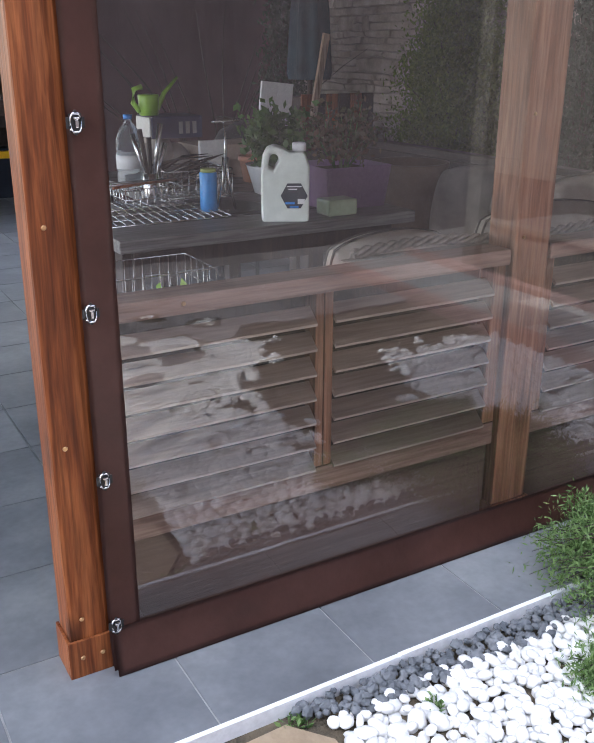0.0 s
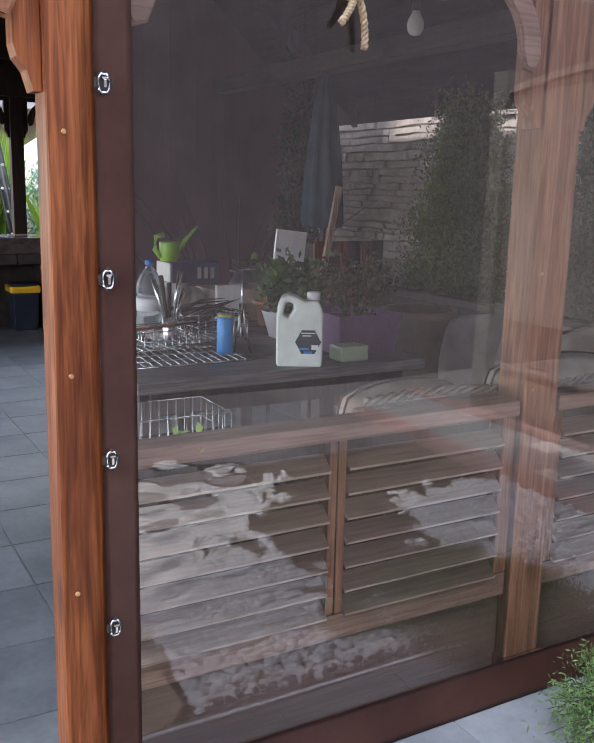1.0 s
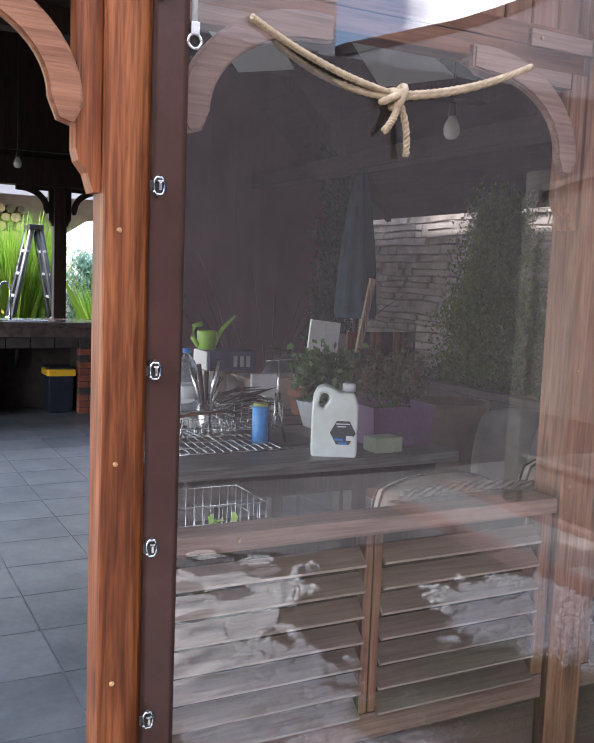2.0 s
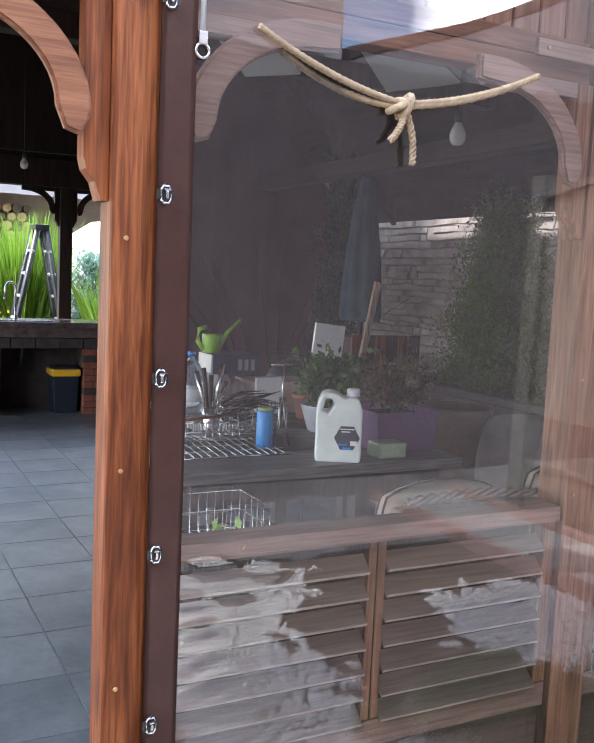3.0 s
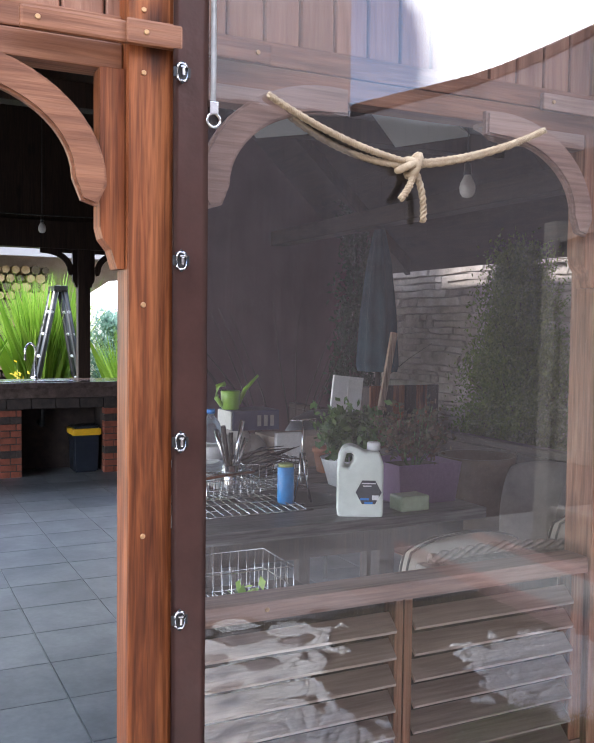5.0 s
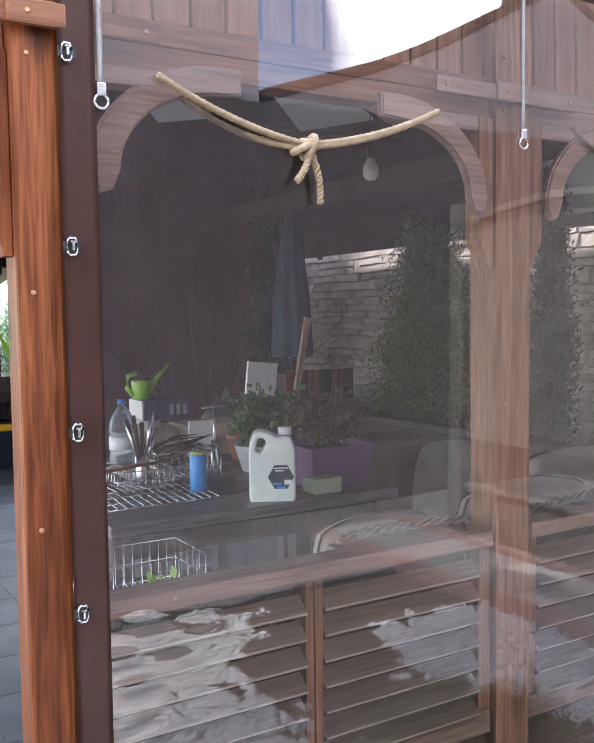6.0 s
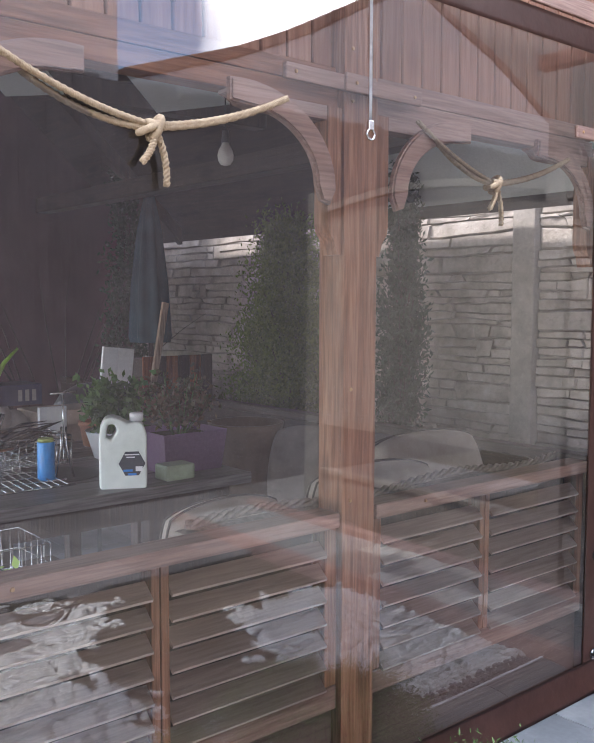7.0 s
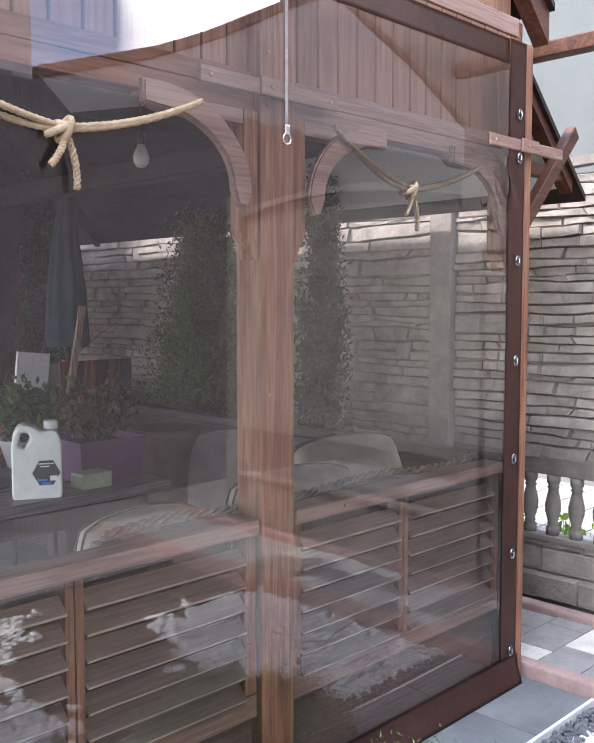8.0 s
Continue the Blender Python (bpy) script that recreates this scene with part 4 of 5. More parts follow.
bpy.data.objects["black_tray"].location = (0, 0, TZ * 0.8)
# wooden-handled skewers and a spray bottle in the rack
brush = thing("utensil_jar", "steel jar holding kitchen utensils with wooden handles", "jar")
bm = bmesh.new()
lathe(bm, [(0.03, 0.0), (0.032, 0.005), (0.03, 0.12), (0.026, 0.122)], (0.765, 1.6, TZ + 0.006), 16)
part("body", bm, steel, brush)
for k in range(5):
    a = k * 1.3
    bm = bmesh.new()
    rod(bm, (0.765 + 0.01 * math.cos(a), 1.6 + 0.01 * math.sin(a), TZ + 0.08), (0.765 + 0.07 * math.cos(a), 1.6 + 0.05 * math.sin(a), TZ + 0.24 + 0.02 * k), 0.007, 0.011, 7)
    part("utensil", bm, dark_wood if k % 2 else steel, brush)

# drink bottle
pet = mat("clear_bottle", 0.05)
pet[3].inputs["Transmission Weight"].default_value = 0.9
pet[3].inputs["IOR"].default_value = 1.2
pet[3].inputs["Base Color"].default_value = (0.82, 0.9, 0.97, 1)
bottle = thing("water_bottle", "large clear plastic water bottle, empty", "bottle")
bm = bmesh.new()
lathe(bm, [(0.05, 0.0), (0.062, 0.01), (0.062, 0.06), (0.057, 0.07), (0.062, 0.08), (0.062, 0.15), (0.057, 0.16), (0.062, 0.17), (0.06, 0.21), (0.04, 0.26), (0.018, 0.285), (0.018, 0.3)], (0.86, 2.1, TZ), 24)
part("body", bm, pet[0], bottle)
bm = bmesh.new()
lathe(bm, [(0.0625, 0.0), (0.0628, 0.06)], (0.86, 2.1, TZ + 0.085), 24)
part("wrapper", bm, label_white, bottle, "pale paper wrapper")
bm = bmesh.new()
lathe(bm, [(0.02, 0.0), (0.02, 0.02)], (0.86, 2.1, TZ + 0.3), 16)
part("cap", bm, label_blue, bottle)

# boxes
card = speckled("brown_cardboard", [(0.3, (0.36, 0.27, 0.21)), (0.7, (0.46, 0.36, 0.29))], 7.0, 0.85)
card_white = speckled("white_cardboard", [(0.3, (0.58, 0.56, 0.52)), (0.7, (0.68, 0.66, 0.62))], 7.0, 0.8)
navy_card = speckled("navy_cardboard", [(0.3, (0.025, 0.022, 0.06)), (0.7, (0.045, 0.04, 0.09))], 9.0, 0.5)
sack = speckled("beige_cloth", [(0.3, (0.3, 0.26, 0.23)), (0.7, (0.42, 0.38, 0.34))], 10.0, 0.9, 0.6, 60.0)
carton = thing("cardboard_carton", "open cardboard carton with one white side", "box")
part("side", boxed(1.22, 1.36, 2.125, 2.15, TZ, TZ + 0.185, 0.002), label_white, carton)
part("body", boxed(1.22, 1.58, 2.152, 2.4, TZ, TZ + 0.16, 0.004), card, carton)
part("flap", boxed(1.36, 1.58, 2.12, 2.14, TZ + 0.09, TZ + 0.163, 0.002), card, carton)
bag = thing("cloth_bags", "crumpled beige cloth bags stacked on the table", "bag")
for k, (cx, w) in enumerate(((1.0, 0.09), (1.14, 0.08), (1.06, 0.075))):
    bm = bmesh.new()
    bmesh.ops.create_icosphere(bm, subdivisions=3, radius=1.0)
    for v in bm.verts:
        q = 1 + 0.12 * noise.noise(v.co * 2.2 + Vector((k * 7, 0, 0)))
        v.co = Vector((cx + v.co.x * w * q, 2.26 + v.co.y * 0.1 * q, TZ + max(0.0, 0.075 + v.co.z * 0.1 * q) + (0.05 if k == 2 else 0)))
    for f in bm.faces:
        f.smooth = True
    part("bag", bm, sack, bag)
pack = thing("product_box", "dark navy cardboard product box lying on the bags", "box")
part("body", boxed(1.0, 1.25, 2.16, 2.36, TZ + 0.2, TZ + 0.3, 0.003), navy_card, pack)
part("end_flap", boxed(0.99, 0.999, 2.17, 2.35, TZ + 0.205, TZ + 0.295, 0.002), card_white, pack, "white end flap")
for k in range(3):
    part("print_bar", boxed(1.13 + k * 0.035, 1.15 + k * 0.035, 2.158, 2.1595, TZ + 0.22, TZ + 0.275), paver_grey, pack)
lime = speckled("lime_green_plastic", [(0.3, (0.22, 0.42, 0.03)), (0.7, (0.3, 0.52, 0.05))], 5.0, 0.35)
wcan = thing("watering_can", "small lime green plastic watering can", "watering can")
bm = bmesh.new()
lathe(bm, [(0.04, 0.0), (0.045, 0.005), (0.05, 0.09), (0.047, 0.095)], (1.02, 2.25, TZ + 0.301), 20)
part("body", bm, lime, wcan)
bm = bmesh.new()
tube(bm, [(1.06, 2.25, TZ + 0.33), (1.1, 2.25, TZ + 0.4), (1.17, 2.25, TZ + 0.47)], lambda u: 0.016 - 0.01 * u, 8)
part("spout", bm, lime, wcan)
bm = bmesh.new()
tube(bm, [(0.975, 2.25, TZ + 0.32), (0.945, 2.25, TZ + 0.36), (0.95, 2.25, TZ + 0.42), (0.99, 2.25, TZ + 0.43)], 0.013, 7)
part("handle", bm, lime, wcan)

terracotta = speckled("terracotta", [(0.3, (0.34, 0.15, 0.085)), (0.7, (0.44, 0.21, 0.12))], 9.0, 0.85)
bm = bmesh.new()
lathe(bm, [(0.045, 0.0), (0.05, 0.004), (0.068, 0.1), (0.074, 0.1), (0.074, 0.122), (0.06, 0.122), (0.05, 0.09), (0.01, 0.09)], (1.43, 1.98, TZ), 22)
whole("flower_pot", bm, terracotta, "small empty terracotta flower pot on the side table", "pot")
twigs = thing("twig_bundle", "bundle of dry brown twigs lying on the side table", "twigs")
rr = random.Random(17)
for k in range(14):
    a = rr.uniform(-0.5, 0.5)
    p = Vector((0.93 + rr.uniform(-0.05, 0.05), 1.86 + rr.uniform(-0.05, 0.05), TZ + 0.012 + 0.008 * k))
    bm = bmesh.new()
    tube(bm, [p, p + Vector((0.13 * math.cos(a), 0.1 * math.sin(a), 0.015 + 0.03 * rr.random())), p + Vector((0.28 * math.cos(a), 0.2 * math.sin(a), rr.uniform(0.0, 0.07)))], lambda u: 0.009 * (1.15 - u), 6)
    part("twig", bm, dark_wood, twigs)
clips = thing("tongs", "steel kitchen tongs with wooden grips across the rack", "tongs")
for s in (-1, 1):
    bm = bmesh.new()
    tube(bm, [(0.56, 1.5 + 0.03 * s, TZ + 0.096), (0.7, 1.53 + 0.02 * s, TZ + 0.1), (0.86, 1.57 + 0.004 * s, TZ + 0.098)], 0.006, 6)
    part("arm", bm, steel if s > 0 else wood_z, clips)

# kettle barbecue with a folded white box on its lid
grill = thing("kettle_grill", "black kettle barbecue with a domed lid", "barbecue")
GX, GY = 2.12, 3.25
bm = bmesh.new()
lathe(bm, [(0.05, 0.62), (0.2, 0.68), (0.28, 0.8), (0.29, 0.86)], (GX, GY, 0), 28)
part("bowl", bm, black_metal, grill)
bm = bmesh.new()
lathe(bm, [(0.295, 0.865), (0.29, 0.9), (0.24, 0.98), (0.14, 1.03), (0.03, 1.045)], (GX, GY, 0), 28)
part("lid", bm, black_metal, grill)
for k in range(3):
    a = 2 * math.pi * k / 3
    bm = bmesh.new()
    rod(bm, (GX + 0.32 * math.cos(a), GY + 0.32 * math.sin(a), 0.0), (GX + 0.16 * math.cos(a), GY + 0.16 * math.sin(a), 0.68), 0.012)
    part("leg", bm, steel, grill)
folded = thing("white_box", "flat white cardboard box propped on the barbecue", "box")
for k, xx in enumerate((2.05, 2.161)):
    ob = part("panel", boxed(xx, xx + 0.108, 3.1, 3.12, 1.02, 1.27, 0.002), label_white, folded)
folded.matrix_world = Matrix.Translation((2.16, 3.11, 1.02)) @ pose(0, 0, 0, 0, 6, 0) @ Matrix.Translation((-2.16, -3.11, -1.02))


# ---- plants ----
def leaf_mesh(centres, size, rr, stretch=2.2, up=0.3, name="leaves"):
    """Many small pointed leaves at the given centres, as one mesh."""
    vs, fs = [], []
    for c in centres:
        d = Vector((rr.gauss(0, 1), rr.gauss(0, 1), rr.gauss(0, 1) + up)).normalized()
        s = d.cross(Vector((rr.gauss(0, 1), rr.gauss(0, 1), rr.gauss(0, 1)))).normalized()
        ln = size * rr.uniform(0.6, 1.3)
        w = ln / stretch
        i = len(vs)
        vs += [c, c + d * ln * 0.5 + s * w * 0.5, c + d * ln, c + d * ln * 0.5 - s * w * 0.5]
        fs.append((i, i + 1, i + 2, i + 3))
    me = bpy.data.meshes.new(name)
    me.from_pydata([tuple(v) for v in vs], [], fs)
    return me


def conifer(x, y, z0, h, r, count, size, material, label, seed, group=""):
    rr = random.Random(seed)
    t = thing("conifer_tree", label, "tree", group)
    bm = bmesh.new()
    tube(bm, [(x, y, z0), (x + 0.02, y, z0 + h * 0.5), (x, y, z0 + h * 0.92)], lambda u: 0.045 * (1 - 0.85 * u), 8)
    part("trunk", bm, dark_wood, t)
    bm = bmesh.new()
    cs = []
    for k in range(150):
        u = rr.uniform(0.03, 0.97)
        a = rr.uniform(0, 2 * math.pi)
        rad = r * (1 - u) ** 0.55 * rr.uniform(0.7, 1.12)
        p0 = Vector((x, y, z0 + h * u * 0.9))
        p1 = Vector((x + rad * math.cos(a), y + rad * math.sin(a), z0 + h * min(u + 0.09, 1.0)))
        rod(bm, p0, p1, 0.008, 0.002, 4)
        for m in range(count // 150):
            w = rr.uniform(0.35, 1.05)
            c = p0.lerp(p1, w) + Vector((rr.gauss(0, 0.13 * r), rr.gauss(0, 0.13 * r), rr.gauss(0, 0.03 * h)))
            cs.append(c)
    part("limbs", bm, dark_wood, t)
    me = leaf_mesh(cs, size, rr, 2.4, 0.9)
    me.materials.append(material)
    crown = new("crown", me)
    crown.parent = t
    return t


conifer(3.28, 2.75, -0.07, 2.15, 0.46, 90000, 0.03, thuja_leaf, "clipped green thuja, browning towards the ground", 3)
conifer(3.28, 1.68, -0.07, 2.45, 0.2, 15000, 0.04, dark_leaf, "slim dark conifer against the stone fence", 5)
conifer(3.05, 4.55, -0.07, 2.85, 0.24, 12000, 0.05, dark_leaf, "tall slim dark conifer beside the wall", 8)
conifer(2.45, 10.3, -0.07, 1.75, 0.5, 6000, 0.07, blue_leaf, "blue-green young conifer in the garden", 9)


def leafy(name, label, x, y, z, rx, rz, count, size, material, seed, category="plant"):
    rr = random.Random(seed)
    t = thing(name, label, category)
    cs = []
    bm = bmesh.new()
    for k in range(22):
        a, u = rr.uniform(0, 2 * math.pi), rr.uniform(0.2, 1.0)
        tip = Vector((x + rx * u * math.cos(a), y + rx * u * math.sin(a), z + rz * rr.uniform(0.55, 1.0) * (1.1 - 0.4 * u)))
        base = Vector((x + 0.15 * rx * math.cos(a), y + 0.15 * rx * math.sin(a), z))
        rod(bm, base, tip, 0.003, 0.0015, 4)
        for m in range(count // 22):
            cs.append(base.lerp(tip, rr.uniform(0.35, 1.05)) + Vector((rr.gauss(0, 0.14 * rx), rr.gauss(0, 0.14 * rx), rr.gauss(0, 0.07 * rz))))
    part("stems", bm, herb_leaf, t)
    me = leaf_mesh(cs, size, rr, 1.7, 0.3)
    me.materials.append(material)
    lv = new("leaves", me)
    lv.parent = t
    return t


bowl = thing("white_bowl", "white plastic bowl used as a herb pot", "bowl")
bm = bmesh.new()
lathe(bm, [(0.09, 0.0), (0.1, 0.004), (0.135, 0.12), (0.14, 0.125), (0.132, 0.122), (0.1, 0.1), (0.01, 0.1)], (1.36, 1.62, TZ), 28)
part("shell", bm, label_white, bowl)
leafy("herb_plant", "bushy green herb growing in the white bowl", 1.36, 1.62, TZ + 0.09, 0.17, 0.3, 1100, 0.04, herb_leaf, 21)
lilac = speckled("lilac_plastic", [(0.3, (0.29, 0.18, 0.31)), (0.7, (0.36, 0.235, 0.39))], 4.0, 0.4)
planter = thing("planter_box", "lilac plastic planter box on the table", "planter")
bm = bmesh.new()
lo = [(1.31, 1.12), (1.58, 1.12), (1.58, 1.36), (1.31, 1.36)]
vs = [bm.verts.new((x, y, TZ)) for x, y in lo] + [bm.verts.new((1.445 + (x - 1.445) * 1.14, 1.24 + (y - 1.24) * 1.14, TZ + 0.165)) for x, y in lo]
for q in ((3, 2, 1, 0), (0, 1, 5, 4), (1, 2, 6, 5), (2, 3, 7, 6), (3, 0, 4, 7)):
    bm.faces.new([vs[i] for i in q])
bmesh.ops.solidify(bm, geom=bm.faces[:], thickness=0.006)
part("shell", bm, lilac, planter)
part("earth", boxed(1.31, 1.58, 1.12, 1.36, TZ + 0.12, TZ + 0.14), soil, planter)
leafy("potted_shrub", "reddish green shrub in the lilac planter", 1.445, 1.24, TZ + 0.14, 0.17, 0.28, 1000, 0.03, leaf_mat("reddish_leaf", (0.05, 0.06, 0.02), (0.13, 0.07, 0.04)), 22)
mint = speckled("mint_plastic", [(0.3, (0.3, 0.36, 0.24)), (0.7, (0.4, 0.46, 0.32))], 9.0, 0.3)
whole("plastic_tub", boxed(1.24, 1.37, 1.0, 1.095, TZ, TZ + 0.062, 0.01), mint, "small pale green plastic tub beside the canister", "tub")
pot = thing("tall_pot", "tall brown ceramic pot standing on the floor", "pot")
bm = bmesh.new()
lathe(bm, [(0.11, 0.0), (0.13, 0.02), (0.19, 0.9), (0.2, 0.94), (0.185, 0.94), (0.17, 0.88), (0.01, 0.88)], (2.18, 1.75, 0), 28)
part("shell", bm, speckled("brown_glaze", [(0.3, (0.09, 0.06, 0.04)), (0.7, (0.16, 0.11, 0.075))], 7.0, 0.45), pot)

# parasol, crate and board by the wall
teal = speckled("teal_cloth", [(0.3, (0.012, 0.035, 0.05)), (0.7, (0.02, 0.055, 0.075))], 6.0, 0.9, 0.2, 14.0)
parasol = thing("closed_parasol", "closed dark teal garden parasol", "parasol")
bm = bmesh.new()
rod(bm, (2.95, 4.0, 0.06), (2.95, 4.0, 2.45), 0.02)
part("pole", bm, dark_wood, parasol)
bm = bmesh.new()
nn = 28
rings = []
for z, r in ((1.25, 0.13), (1.3, 0.14), (1.7, 0.12), (2.1, 0.08), (2.38, 0.03)):
    rings.append([bm.verts.new((2.95 + r * (1 + 0.22 * math.cos(7 * 2 * math.pi * k / nn)) * math.cos(2 * math.pi * k / nn), 4.0 + r * (1 + 0.22 * math.cos(7 * 2 * math.pi * k / nn)) * math.sin(2 * math.pi * k / nn), z)) for k in range(nn)])
for u, w in zip(rings, rings[1:]):
    for k in range(nn):
        bm.faces.new((u[k], u[(k + 1) % nn], w[(k + 1) % nn], w[k])).smooth = True
bm.faces.new(rings[0][::-1])
bm.faces.new(rings[-1])
part("canopy", bm, teal, parasol)
bm = bmesh.new()
lathe(bm, [(0.22, -0.08), (0.22, 0.04), (0.05, 0.07)], (2.95, 4.0, 0), 24)
part("base", bm, fence_grey, parasol)
crate = thing("wooden_crate", "dark wooden crate with upright slats", "crate")
for k in range(6):
    part("slat", boxed(2.62 + k * 0.1, 2.71 + k * 0.1, 3.55, 3.57, -0.07, 1.17, 0.003), dark_wood if k % 2 else wood_z, crate)
part("body", boxed(2.63, 3.21, 3.571, 3.8, -0.07, 1.15), dark_wood, crate)
bm = bmesh.new()
slab(bm, [(2.585, 0.95), (2.63, 0.95), (2.745, 1.55), (2.7, 1.56)], 3.4, 3.425)
pb = whole("plank", bm, wood("pale_plank_wood", 2, (0.25, 0.17, 0.12), (0.36, 0.26, 0.19), (0.44, 0.34, 0.26), 0.7), "pale plank leaning on the side railing", "plank")
bm = bmesh.new()
rr = random.Random(31)
for k in range(16):
    a = rr.uniform(-1.2, 1.2)
    p = Vector((2.3 + rr.uniform(-0.1, 0.1), 4.3, 0.0))
    pts = [p]
    for m in range(8):
        p = p + Vector((0.09 * math.sin(a) + 0.025 * m * math.sin(a), rr.gauss(0, 0.02), 0.23 - 0.012 * m * abs(a)))
        pts.append(p.copy())
    tube(bm, pts, lambda u: 0.009 * (1.1 - u), 5)
whole("bare_shrub", bm, dark_wood, "leafless dark shrub arching in front of the wall", "shrub")

# ---- wicker sofa behind the railing ----
wicker = speckled("grey_wicker", [(0.3, (0.16, 0.13, 0.11)), (0.7, (0.3, 0.26, 0.22))], 60.0, 0.7, 0.6, 150.0)
cushion_cloth = speckled("beige_cushion_cloth", [(0.3, (0.36, 0.31, 0.26)), (0.7, (0.46, 0.41, 0.35))], 12.0, 0.95, 0.4, 200.0, 0.002)
grey_cloth = speckled("grey_cushion_cloth", [(0.3, (0.17, 0.15, 0.135)), (0.7, (0.24, 0.215, 0.195))], 12.0, 0.95, 0.4, 200.0, 0.002)
piping_dark = speckled("dark_piping", [(0.3, (0.05, 0.04, 0.035)), (0.7, (0.08, 0.07, 0.06))], 30.0, 0.9)
sofa = thing("wicker_sofa", "grey-brown wicker sofa with a braided rim, backed against the railing", "sofa")
part("back", boxed(0.8, 2.54, 0.19, 0.26, 0.3, 0.905, 0.02), wicker, sofa)
part("seat", boxed(0.8, 2.54, 0.262, 0.95, 0.12, 0.42, 0.02), wicker, sofa)
part("arm", boxed(2.44, 2.54, 0.262, 2.4, 0.421, 0.75, 0.02), wicker, sofa)
for lx in (0.82, 2.46):
    for ly in (0.22, 0.86):
        part("leg", boxed(lx, lx + 0.06, ly, ly + 0.06, 0.0, 0.119), wicker, sofa)
for k in range(3):
    bm = bmesh.new()
    n = 150
    tube(bm, [(0.78 + 1.78 * i / n, 0.15 + 0.01 * math.sin(2 * math.pi * (i / 11 + k / 3)), 0.94 + 0.012 * math.sin(2 * math.pi * i / 75) + 0.009 * math.cos(2 * math.pi * (i / 11 + k / 3))) for i in range(n + 1)], 0.0075, 6)
    part("braid", bm, wicker, sofa)


def cushion(w, d, h, m, label, material=None, piping=True):
    """A stuffed cushion, w by d by h, with piped seams; m: its pose."""
    c = thing("cushion", label, "cushion", "cushions on the sofa")
    bm = bmesh.new()
    bmesh.ops.create_grid(bm, x_segments=18, y_segments=18, size=1.0)
    bmesh.ops.solidify(bm, geom=bm.faces[:], thickness=0.01)
    top = max(v.co.z for v in bm.verts)
    mid = (top + min(v.co.z for v in bm.verts)) / 2
    for v in bm.verts:
        s = 1 if v.co.z > mid else -1
        x, y = v.co.x, v.co.y
        rx = math.copysign(abs(x), x)
        k = (1 - abs(x) ** 4) * (1 - abs(y) ** 4)
        corner = 1 - 0.15 * (x * x * y * y)
        puff = 0.2 + 0.8 * max(k, 0) ** 0.4 + 0.05 * noise.noise(Vector((x * 2.5, y * 2.5, w * 9)))
        v.co = Vector((rx * w / 2 * corner, y * h / 2 * corner, s * d / 2 * puff))
    for f in bm.faces:
        f.smooth = True
    part("cover", bm, material or cushion_cloth, c)
    if piping:
        for s in (-1, 1):
            bm = bmesh.new()
            ring = []
            for i in range(64):
                a = 2 * math.pi * i / 64
                ca, sa = math.cos(a), math.sin(a)
                q = max(abs(ca), abs(sa))
                x, y = ca / q, sa / q
                cr = 1 - 0.15 * (x * x * y * y)
                ring.append((x * w / 2 * cr * 1.004, y * h / 2 * cr * 1.004, s * d * 0.1))
            tube(bm, ring + ring[:1], 0.004, 5)
            part("piping", bm, piping_dark, c, "dark piped seam")
    c.matrix_world = m
    return c


cushion(0.5, 0.15, 0.5, pose(1.05, 0.335, 0.695, 84, 0, 4), "beige cushion with dark piping leaning on the sofa back")
cushion(0.66, 0.16, 0.56, pose(1.72, 0.34, 0.7, 84, 0, 0), "beige cushion half hidden behind the post")
cushion(0.64, 0.15, 0.5, pose(2.16, 0.47, 0.79, 76, 0, -3), "large pale grey-beige seat cushion standing on edge", None, True)
cushion(0.5, 0.15, 0.5, pose(2.24, 1.25, 0.72, 78, 0, -55), "dark grey cushion leaning in the corner seat", grey_cloth, False)
cushion(0.5, 0.16, 0.5, pose(2.26, 0.92, 0.72, 78, 0, -70), "dark grey cushion beside the arm of the seat", grey_cloth, False)
cushion(0.9, 0.16, 0.6, pose(1.75, 0.65, 0.5, 0, 0, 0), "wide grey seat cushion lying flat", grey_cloth, False)

# bench with a wire dish rack before the table
bench = thing("low_bench", "dark wooden bench in front of the table", "bench")
part("seat", boxed(0.13, 0.72, 0.5, 0.9, 0.66, 0.7, 0.006), dark_wood_y, bench)
for lx in (0.16, 0.63):
    for ly in (0.52, 0.82):
        part("leg", boxed(lx, lx + 0.06, ly, ly + 0.06, 0.0, 0.659), dark_wood, bench)
wire_rack("dish_rack", "thin steel wire dish rack standing on the bench", 0.16, 0.58, 0.6, 0.84, 0.7, 0.83, 14, 5, steel, 0.0014)
leafy("seedling", "small yellow-green seedling on the bench", 0.42, 0.56, 0.7, 0.06, 0.12, 60, 0.04, bright_leaf, 41)

